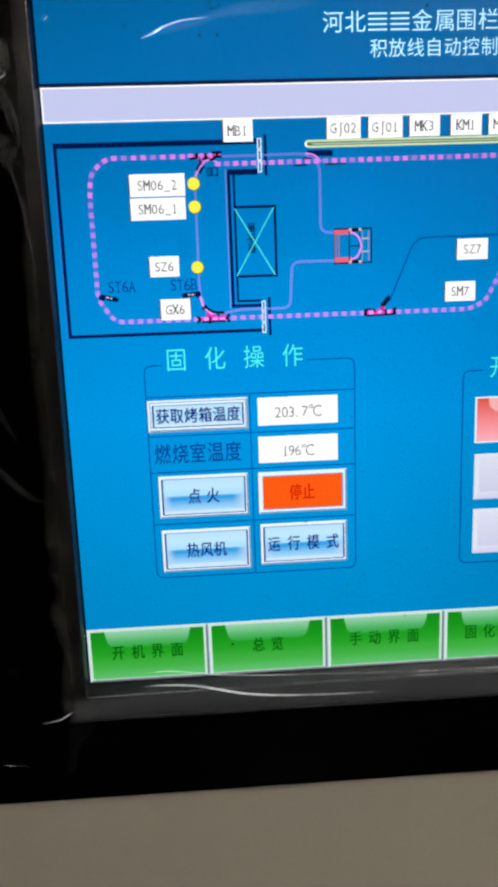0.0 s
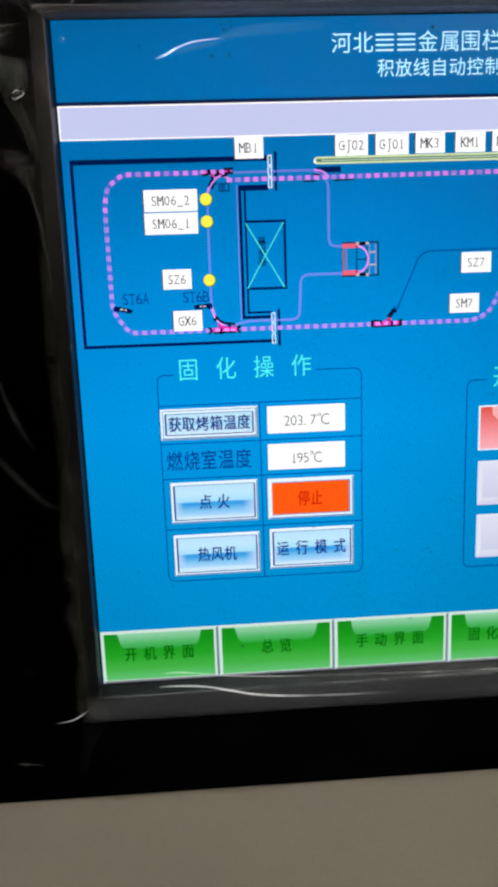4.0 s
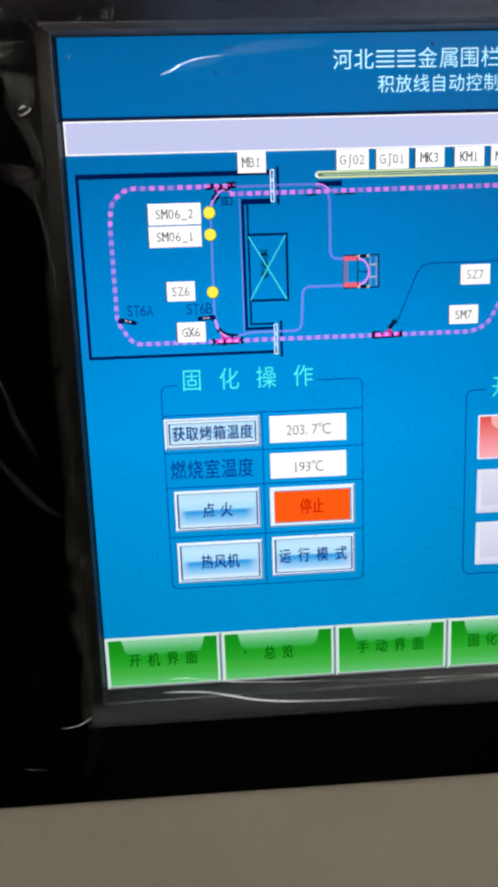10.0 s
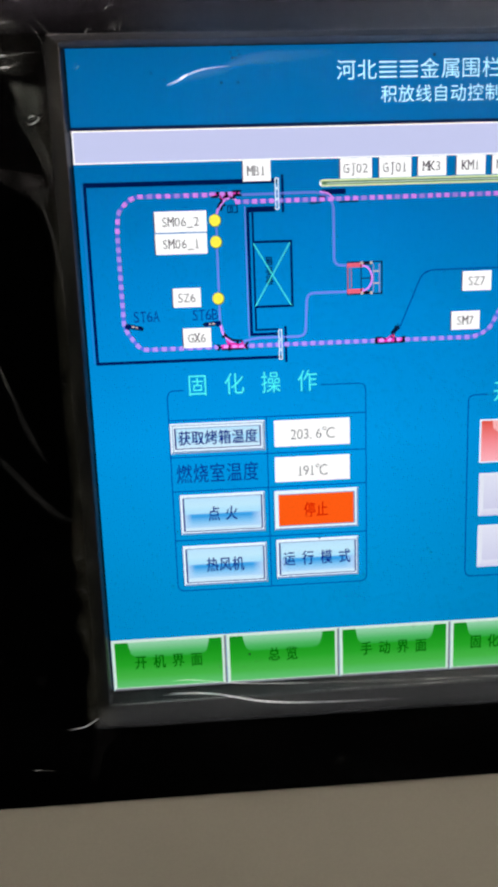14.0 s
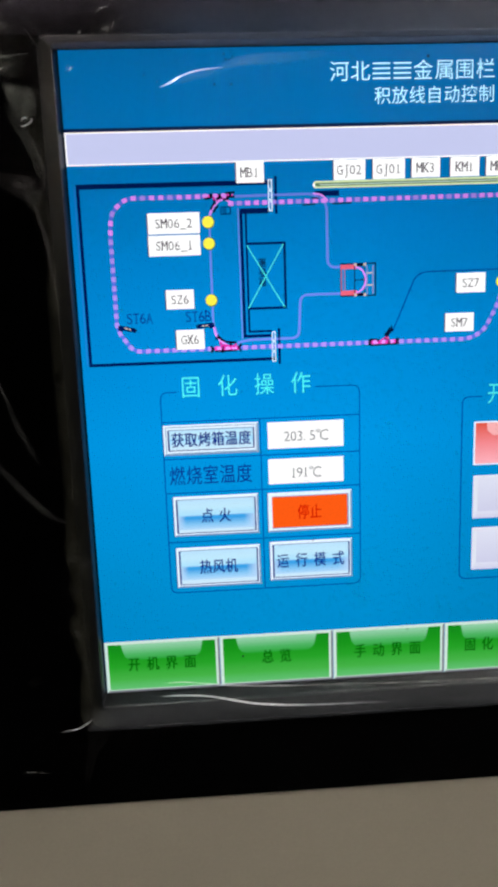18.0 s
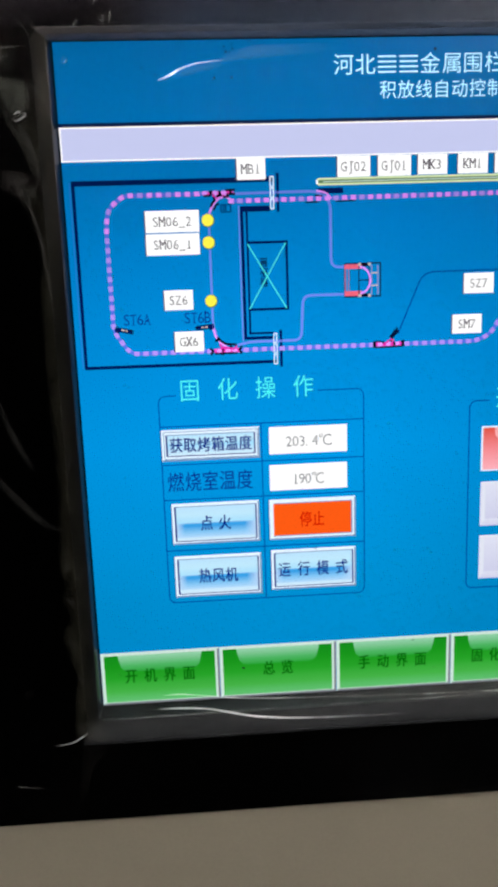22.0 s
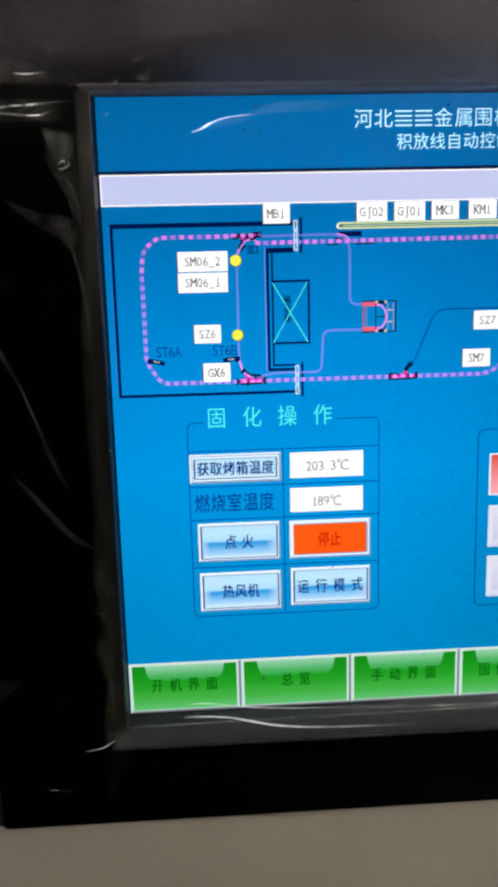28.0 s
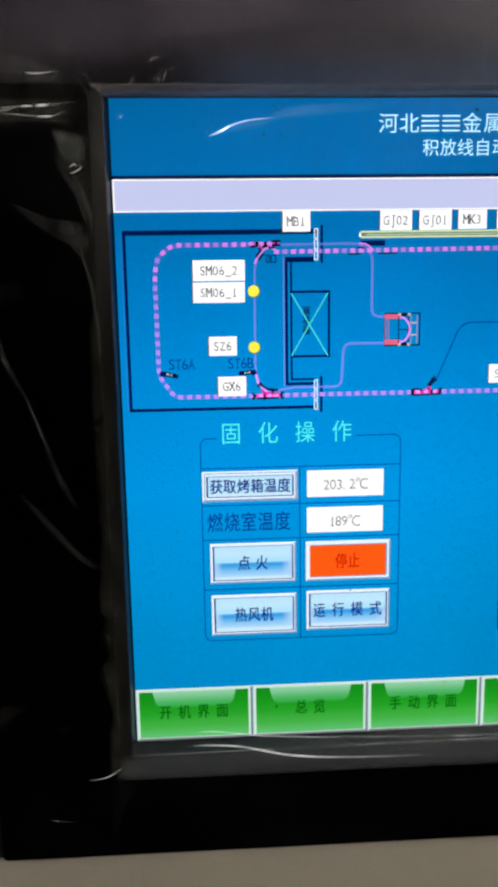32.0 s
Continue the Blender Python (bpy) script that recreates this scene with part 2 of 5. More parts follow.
def misty(name, haze, milk, across, along, grain=(60, 60, 60), low=0.4, high=1.3, gloss=0.5):
    """Slack film, milky in streaks, also used to paint mirrored light: how much is given by stops across the sheet and
    along it.
    """
    m, n, l = nodes_of(name)
    tex = n.new("ShaderNodeTexCoord")
    sep = n.new("ShaderNodeSeparateXYZ")
    l.new(tex.outputs["UV"], sep.inputs[0])
    mp = n.new("ShaderNodeMapping")
    mp.inputs["Scale"].default_value = grain
    l.new(tex.outputs["Object"], mp.inputs[0])
    noi = n.new("ShaderNodeTexNoise")
    noi.inputs["Scale"].default_value, noi.inputs["Detail"].default_value, noi.inputs["Distortion"].default_value = 1.0, 3, 0.8
    l.new(mp.outputs[0], noi.inputs["Vector"])
    rag = n.new("ShaderNodeMapRange")
    rag.inputs["From Min"].default_value, rag.inputs["From Max"].default_value = 0.3, 0.7
    rag.inputs["To Min"].default_value, rag.inputs["To Max"].default_value = low * haze, high * haze
    l.new(noi.outputs[0], rag.inputs["Value"])
    amount = rag.outputs[0]
    for axis, stops in (("X", across), ("Y", along)):
        ramp = n.new("ShaderNodeValToRGB")
        e = ramp.color_ramp.elements
        e[0].position, e[0].color = stops[0][0], (stops[0][1],) * 3 + (1,)
        e[1].position, e[1].color = stops[-1][0], (stops[-1][1],) * 3 + (1,)
        for p, c in stops[1:-1]:
            e.new(p).color = (c, c, c, 1)
        l.new(sep.outputs[axis], ramp.inputs[0])
        mul = n.new("ShaderNodeMath")
        mul.operation = "MULTIPLY"
        l.new(amount, mul.inputs[0])
        l.new(ramp.outputs[0], mul.inputs[1])
        amount = mul.outputs[0]
    tint = n.new("ShaderNodeVectorMath")
    tint.operation = "SCALE"
    tint.inputs[0].default_value = milk
    l.new(amount, tint.inputs["Scale"])
    df = n.new("ShaderNodeBsdfDiffuse")
    l.new(tint.outputs[0], df.inputs[0])
    tr = n.new("ShaderNodeBsdfTransparent")
    both = n.new("ShaderNodeAddShader")
    l.new(tr.outputs[0], both.inputs[0])
    l.new(df.outputs[0], both.inputs[1])
    gl = n.new("ShaderNodeBsdfGlossy")
    gl.inputs["Roughness"].default_value = 0.3
    bp = n.new("ShaderNodeBump")
    bp.inputs["Strength"].default_value, bp.inputs["Distance"].default_value = 0.25, 0.002
    l.new(noi.outputs[0], bp.inputs["Height"])
    l.new(bp.outputs[0], gl.inputs["Normal"])
    fr = n.new("ShaderNodeFresnel")
    fr.inputs[0].default_value = 1.45
    sc = n.new("ShaderNodeMath")
    sc.operation, sc.use_clamp = "MULTIPLY", True
    sc.inputs[1].default_value = gloss
    l.new(fr.outputs[0], sc.inputs[0])
    mx = n.new("ShaderNodeMixShader")
    l.new(sc.outputs[0], mx.inputs[0])
    l.new(both.outputs[0], mx.inputs[1])
    l.new(gl.outputs[0], mx.inputs[2])
    out = n.new("ShaderNodeOutputMaterial")
    l.new(mx.outputs[0], out.inputs[0])
    return m


VEIL = misty("film_side_veil", 0.034, (0.60, 0.58, 0.42), [(0, 0), (0.14, 0.6), (0.32, 1), (0.55, 0.75), (0.75, 0.4), (0.9, 0.15), (1, 0.05)],
             [(0, 0), (0.05, 0.8), (0.2, 0.7), (0.42, 0.9), (0.55, 0.75), (0.78, 1.1), (1, 0.8)], (190, 60, 60), 0.05, 1.7, 0.15)
# SKIRT: lamp light on the slope painted as milk; RECESS: the display's glow
SKIRT = misty("film_lower_painted_light", 0.115, (0.56, 0.58, 0.62), [(0, 0), (0.012, 0.75), (0.05, 0.9), (0.2, 1), (1, 1)], [(0, 0.95), (0.2, 1.1), (0.75, 0.85), (0.92, 0.6), (1, 0.1)], (14, 60, 60), 0.7, 1.2, 0.6)
RECESS = misty("film_recess_painted_glow", 0.075, (0.3, 0.52, 0.56), [(0, 0), (0.02, 1), (1, 1)], [(0, 0.4), (0.4, 0.7), (1, 1.2)], (20, 60, 60), 0.4, 1.3, 0.8)
RECESS_SIDE = misty("film_side_painted_glow", 0.06, (0.42, 0.5, 0.58), [(0, 0), (0.45, 0.5), (0.8, 1), (1, 0.8)], [(0, 0), (0.2, 0.3), (0.8, 0.45), (0.95, 0.95), (1, 1)], (60, 60, 60), 0.4, 1.3, 0.2)
# CREST, BROW: light mirrored from display and room, painted as milk tones
CREST = misty("film_upper_painted_light", 0.36, (0.58, 0.53, 0.53), [(0, 0.9), (0.09, 0.9), (0.2, 0.35), (0.35, 0.15), (1, 0.08)], [(0, 1.1), (0.6, 0.9), (1, 0.5)], (14, 60, 60), 0.7, 1.2, 0.5)
CREST_COOL = misty("film_upper_painted_glow", 0.25, (0.34, 0.49, 0.8), [(0, 0), (0.07, 0.1), (0.16, 0.85), (1, 1)], [(0, 1), (0.6, 1), (1, 0.5)], (14, 60, 60), 0.7, 1.2, 0.5)
VEIL_TOP = misty("film_upper_veil", 0.055, (0.62, 0.55, 0.46), [(0, 0), (0.4, 0.2), (0.6, 0.8), (0.8, 1), (0.92, 0.7), (1, 0.1)], [(0, 0.5), (0.08, 1), (0.4, 0.85), (0.7, 0.5), (1, 0)], (150, 60, 70), 0.15, 1.5, 0.2)
BROW = misty("film_brow_painted_reflection", 0.18, (0.57, 0.48, 0.58), [(0, 0.55), (0.12, 0.85), (0.2, 1.05), (0.32, 1.1), (0.45, 0.92), (1, 0.85)], [(0, 1), (0.6, 1), (0.74, 0.7), (0.88, 0.25), (1, 0.1)], (16, 30, 26), 0.5, 1.2, 0.2)
BROW_COOL = misty("film_brow_painted_glow", 0.135, (0.24, 0.42, 0.8), [(0, 0), (0.04, 0.35), (0.1, 1), (0.35, 0.85), (1, 0.7)], [(0, 0), (0.3, 0.25), (0.7, 0.9), (1, 1.1)], (12, 40, 40), 0.6, 1.2, 0.3)


def soft_fold(name, haze, milk):
    """Film with the light caught inside a fold painted as milk, streaked along it and clear at its rim."""
    m, n, l = nodes_of(name)
    tex = n.new("ShaderNodeTexCoord")
    sep = n.new("ShaderNodeSeparateXYZ")
    l.new(tex.outputs["UV"], sep.inputs[0])
    mp = n.new("ShaderNodeMapping")
    mp.inputs["Scale"].default_value = (190, 60, 60)
    mp.inputs["Rotation"].default_value = (0, 0.3, 0)
    l.new(tex.outputs["Object"], mp.inputs[0])
    noi = n.new("ShaderNodeTexNoise")
    noi.inputs["Scale"].default_value, noi.inputs["Detail"].default_value = 1.0, 3
    l.new(mp.outputs[0], noi.inputs["Vector"])
    streak = n.new("ShaderNodeMapRange")
    streak.inputs["From Min"].default_value, streak.inputs["From Max"].default_value = 0.3, 0.7
    streak.inputs["To Min"].default_value, streak.inputs["To Max"].default_value = 0.35 * haze, 1.4 * haze
    l.new(noi.outputs[0], streak.inputs["Value"])
    rim = n.new("ShaderNodeMapRange")
    rim.interpolation_type = "SMOOTHSTEP"
    rim.inputs["From Min"].default_value, rim.inputs["From Max"].default_value = 0.55, 1.0
    rim.inputs["To Min"].default_value, rim.inputs["To Max"].default_value = 1.0, 0.0
    l.new(sep.outputs["X"], rim.inputs["Value"])
    mul = n.new("ShaderNodeMath")
    mul.operation = "MULTIPLY"
    l.new(streak.outputs[0], mul.inputs[0])
    l.new(rim.outputs[0], mul.inputs[1])
    tint = n.new("ShaderNodeVectorMath")
    tint.operation = "SCALE"
    tint.inputs[0].default_value = milk[:3]
    l.new(mul.outputs[0], tint.inputs["Scale"])
    tr = n.new("ShaderNodeBsdfTransparent")
    df = n.new("ShaderNodeBsdfDiffuse")
    l.new(tint.outputs[0], df.inputs[0])
    mx = n.new("ShaderNodeAddShader")
    l.new(tr.outputs[0], mx.inputs[0])
    l.new(df.outputs[0], mx.inputs[1])
    out = n.new("ShaderNodeOutputMaterial")
    l.new(mx.outputs[0], out.inputs[0])
    return m


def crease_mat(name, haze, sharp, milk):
    """The ridge of a fold: its highlight is painted as milk along the middle, clear at its sides and ends."""
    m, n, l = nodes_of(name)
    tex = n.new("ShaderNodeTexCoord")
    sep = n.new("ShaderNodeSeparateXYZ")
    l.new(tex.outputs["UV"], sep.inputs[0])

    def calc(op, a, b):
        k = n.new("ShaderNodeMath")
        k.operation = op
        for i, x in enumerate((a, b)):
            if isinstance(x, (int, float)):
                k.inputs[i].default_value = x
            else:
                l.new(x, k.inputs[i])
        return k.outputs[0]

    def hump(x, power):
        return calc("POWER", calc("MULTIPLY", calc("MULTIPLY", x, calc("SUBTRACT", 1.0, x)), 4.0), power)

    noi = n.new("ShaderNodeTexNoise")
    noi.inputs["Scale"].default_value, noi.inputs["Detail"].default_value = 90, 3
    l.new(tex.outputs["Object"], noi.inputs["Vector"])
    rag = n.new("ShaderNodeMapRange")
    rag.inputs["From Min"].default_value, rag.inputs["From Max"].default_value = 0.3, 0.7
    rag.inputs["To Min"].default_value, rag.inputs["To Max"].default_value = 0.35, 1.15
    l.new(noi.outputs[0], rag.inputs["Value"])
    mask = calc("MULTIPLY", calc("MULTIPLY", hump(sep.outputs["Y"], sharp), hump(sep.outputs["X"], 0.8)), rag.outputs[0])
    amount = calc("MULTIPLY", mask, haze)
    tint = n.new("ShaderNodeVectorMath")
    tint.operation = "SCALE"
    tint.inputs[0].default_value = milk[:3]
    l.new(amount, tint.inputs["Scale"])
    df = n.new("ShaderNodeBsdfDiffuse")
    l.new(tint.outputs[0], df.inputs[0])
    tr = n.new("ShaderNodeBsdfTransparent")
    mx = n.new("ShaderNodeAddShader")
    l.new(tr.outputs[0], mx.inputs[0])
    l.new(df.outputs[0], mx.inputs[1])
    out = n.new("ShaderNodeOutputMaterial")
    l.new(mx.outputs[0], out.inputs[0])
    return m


CREASE = crease_mat("film_crease_highlight", 1.2, 2.2, (0.95, 0.95, 0.95, 1))
GREY_FOLD = crease_mat("film_grey_fold", 0.5, 1.8, (0.8, 0.8, 0.76, 1))
FAINT = crease_mat("film_faint_fold", 0.04, 1.2, (0.75, 0.74, 0.7, 1))
SOFT = crease_mat("film_soft_crease", 0.085, 1.2, (0.8, 0.77, 0.72, 1))
GLARE = crease_mat("film_painted_glare", 0.09, 1.0, (0.75, 0.85, 0.95, 1))
FOLD_GREY = soft_fold("film_soft_fold_grey", 0.135, (0.62, 0.64, 0.55, 1))
FOLD_OLIVE = soft_fold("film_soft_fold_olive", 0.055, (0.62, 0.61, 0.53, 1))
FOLD_DIM = soft_fold("film_soft_fold_dim", 0.014, (0.62, 0.56, 0.5, 1))
FOLD_TRACE = soft_fold("film_soft_fold_trace", 0.006, (0.62, 0.56, 0.52, 1))
FOLD_BROWN = soft_fold("film_soft_fold_brown", 0.04, (0.62, 0.56, 0.53, 1))

# foot: hue shift of the slanted view, put into the emitted colour
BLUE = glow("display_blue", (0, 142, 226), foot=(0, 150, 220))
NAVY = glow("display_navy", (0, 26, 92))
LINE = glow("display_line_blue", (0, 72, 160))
PALE = glow("display_pale_violet", (199, 204, 241), even=True)
WHITE = glow("display_white", (254, 254, 255), 1.08, even=True)
PAPER = glow("display_field_white", (255, 255, 255), 1.05, even=True)
DIM = glow("display_white_edge", (222, 240, 255), 1.1, even=True)
SHADE = glow("display_shade", (24, 92, 140), even=True)
GREYV = glow("display_grey_violet", (118, 152, 190), even=True)
GRIM = glow("display_rim_shade", (124, 126, 134), even=True)
INK = glow("display_ink", (70, 62, 72), even=True)
FINK = glow("display_field_ink", (116, 116, 124), even=True)
TITLE = glow("display_title_white", (172, 228, 255), 2.6)
VIOLET = glow("display_violet", (120, 146, 254))
TRACK = glow("display_track_blue", (98, 124, 246))
LILAC = glow("display_lilac", (184, 150, 252), 1.08)
PINK = glow("display_pink", (232, 148, 255), 1.22)
MAGENTA = glow("display_magenta", (250, 70, 200))
CRIMSON = glow("display_crimson", (235, 40, 172))
SOFTBLUE = glow("display_soft_blue", (36, 132, 228))
CYAN = glow("display_cyan", (80, 250, 248))
YELLOW = glow("display_yellow", (255, 245, 78), even=True)
RIM = glow("display_olive_rim", (92, 128, 66), even=True)
LEMON = glow("display_lemon", (214, 230, 176), even=True)
MINT = glow("display_mint_rim", (206, 230, 220), even=True)
OLIVE = glow("display_olive", (104, 146, 108))
RED = glow("display_red", (255, 108, 134))
ROSEGREY = glow("display_rose_grey", (190, 112, 140))
CREAM = glow("display_cream", (214, 200, 196))
MAUVE = glow("display_mauve", (150, 150, 205))
BLACKISH = glow("display_black", (16, 10, 34))
TEXTBLUE = glow("display_text_blue", (0, 58, 158))
CAPTION = glow("display_caption_blue", (8, 46, 142))
DEEP = glow("display_deep_navy", (6, 22, 58), even=True)
BTEXT = glow("display_button_text", (0, 34, 130), even=True)
GTEXT = glow("display_green_text", (0, 98, 4), even=True)
OTEXT = glow("display_orange_text", (214, 22, 0), even=True)
ORANGE = glow("display_orange", (255, 92, 20), even=True)
GREEN = glow_ramp("display_green", [(0, (100, 194, 118)), (0.22, (70, 179, 72)), (0.5, (38, 162, 40)), (0.75, (24, 149, 27)), (1, (18, 138, 28))])
GLOSS = glow_ramp("display_green_gloss", [(0, (40, 164, 54)), (0.4, (82, 182, 104)), (1, (150, 210, 172))])
ICE = glow_ramp("display_ice_blue", [(0, (212, 238, 255)), (0.3, (188, 230, 255)), (0.5, (166, 224, 255)), (0.75, (194, 235, 255)), (1, (188, 229, 255))])
BAND = glow_band("display_blue_band", (184, 218, 251), [(0, (178, 220, 254)), (0.4, (128, 198, 246)), (0.8, (54, 158, 230)), (0.93, (58, 162, 232)), (1, (120, 194, 242))])
ROSE = glow_ramp("display_rose", [(0, (255, 178, 190)), (0.5, (246, 140, 146)), (1, (226, 84, 66))])
ROSEGLOSS = glow("display_rose_gloss", (250, 178, 180), even=True)
SILVER = glow_ramp("display_silver", [(0, (208, 209, 235)), (1, (224, 227, 245))])
SILVERLIT = glow("display_silver_light", (226, 230, 244), even=True)


# ---- mesh helpers ----
def part(name, bm, material, parent=None, label=""):
    """Links a bmesh as one mesh object under a thing or a part."""
    me = bpy.data.meshes.new(name)
    bm.to_mesh(me)
    bm.free()
    return mesh_part(name, me, material, parent, label)


def mesh_part(name, me, material, parent=None, label=""):
    if material and not me.materials:
        me.materials.append(material)
    ob = new(name, me)
    ob.parent = parent
    return tagged(ob, label) if label else ob


def thing(name, place, label, category, group="", kind=""):
    ob = new(name)
    ob.location = place
    ob.empty_display_size = 0.05
    return tagged(ob, label, category, group, kind)


def slab(bm, pts, back, front):
    """A flat plate from an outline given as (u, v), between two distances from the display's face."""
    a = [bm.verts.new(P(u, v, front)) for u, v in pts]
    b = [bm.verts.new(P(u, v, back)) for u, v in pts]
    bm.faces.new(a)
    bm.faces.new(list(reversed(b)))
    k = len(pts)
    for i in range(k):
        j = (i + 1) % k
        bm.faces.new((a[j], a[i], b[i], b[j]))


def rect(u0, v0, u1, v1):
    return [(u0, v1), (u1, v1), (u1, v0), (u0, v0)]


def plate(name, pts, layer, material, parent, label=""):
    bm = bmesh.new()
    slab(bm, pts, (layer - 0.5) * LAYER, layer * LAYER)
    bmesh.ops.recalc_face_normals(bm, faces=bm.faces)
    return part(name, bm, material, parent, label)


def ribbon(bm, pts, width, layer):
    """A line of even width along points (u, v), with mitred bends."""
    n = len(pts)
    side = []
    for i in range(n):
        a, b, c = Vector(pts[max(i - 1, 0)]), Vector(pts[i]), Vector(pts[min(i + 1, n - 1)])
        d1 = (b - a).normalized() if i else (c - b).normalized()
        d2 = (c - b).normalized() if i < n - 1 else d1
        t = (d1 + d2).normalized()
        k = width / 2 / max(0.5, t.dot(d1))
        q = Vector((-t.y, t.x)) * k
        side.append(((b + q)[:], (b - q)[:]))
    v = [[bm.verts.new(P(*s, layer * LAYER)) for s in pair] for pair in side]
    w = [[bm.verts.new(P(*s, (layer - 0.5) * LAYER)) for s in pair] for pair in side]
    for i in range(n - 1):
        bm.faces.new((v[i][0], v[i][1], v[i + 1][1], v[i + 1][0]))
        bm.faces.new((v[i][0], v[i + 1][0], w[i + 1][0], w[i][0]))
        bm.faces.new((v[i][1], w[i][1], w[i + 1][1], v[i + 1][1]))


def line(name, pts, width, layer, material, parent, label=""):
    bm = bmesh.new()
    ribbon(bm, pts, width, layer)
    return part(name, bm, material, parent, label)


def bend(pts, r=6.0, steps=5):
    """Rounds the inner corners of a line."""
    out = [pts[0]]
    for i in range(1, len(pts) - 1):
        a, b, c = Vector(pts[i - 1]), Vector(pts[i]), Vector(pts[i + 1])
        k = min(r, (a - b).length / 2, (c - b).length / 2)
        p, q = b + (a - b).normalized() * k, b + (c - b).normalized() * k
        for s in range(steps + 1):
            f = s / steps
            out.append(((p * (1 - f) ** 2 + b * 2 * f * (1 - f) + q * f * f))[:])
    out.append(pts[-1])
    return out


def with_hole(name, outer, holes, back, front, material, parent, label=""):
    """A plate with rectangular openings through it; rectangles as (u0, v0, u1, v1)."""
    us = sorted({outer[0], outer[2], *(h[0] for h in holes), *(h[2] for h in holes)})
    vs = sorted({outer[1], outer[3], *(h[1] for h in holes), *(h[3] for h in holes)})
    bm = bmesh.new()
    for i in range(len(us) - 1):
        for j in range(len(vs) - 1):
            cu, cv = (us[i] + us[i + 1]) / 2, (vs[j] + vs[j + 1]) / 2
            if not any(h[0] < cu < h[2] and h[1] < cv < h[3] for h in holes):
                slab(bm, rect(us[i], vs[j], us[i + 1], vs[j + 1]), back, front)
    bmesh.ops.remove_doubles(bm, verts=bm.verts, dist=1e-6)
    bmesh.ops.recalc_face_normals(bm, faces=bm.faces)
    return part(name, bm, material, parent, label)


GLYPHS = {}
# feet and heads of the letters: from, to (in cells) and height
SERIFS = {"1": ((0.2, 0.82, 0.0),), "M": ((-0.02, 0.26, 0.0), (0.74, 1.02, 0.0), (-0.02, 0.2, 0.69), (0.8, 1.02, 0.69)),
          "K": ((0.0, 0.36, 0.0), (0.7, 1.02, 0.0), (0.0, 0.36, 0.69), (0.66, 0.98, 0.69)), "X": ((0.0, 0.34, 0.0), (0.68, 1.02, 0.0), (0.0, 0.34, 0.69), (0.68, 1.02, 0.69)),
          "T": ((0.3, 0.72, 0.0),), "A": ((-0.02, 0.28, 0.0), (0.74, 1.04, 0.0)), "B": ((0.0, 0.3, 0.0), (0.0, 0.3, 0.69)), "J": ((0.4, 1.0, 0.69),), "G": ((0.6, 1.02, 0.33),), "_": ((0.04, 0.96, -0.1),)}


def glyph(ch, thin):
    if (ch, thin) not in GLYPHS:
        c = bpy.data.curves.new("glyph", "FONT")
        c.body, c.offset, c.resolution_u = ch, thin, 3
        o = bpy.data.objects.new("glyph", c)
        scene.collection.objects.link(o)
        dep = bpy.context.evaluated_depsgraph_get()
        me = bpy.data.meshes.new_from_object(o.evaluated_get(dep))
        vs = [v.co[:2] for v in me.vertices]
        fs = [tuple(p.vertices) for p in me.polygons]
        bpy.data.objects.remove(o)
        bpy.data.curves.remove(c)
        bpy.data.meshes.remove(me)
        GLYPHS[ch, thin] = (vs, fs)
    return GLYPHS[ch, thin]


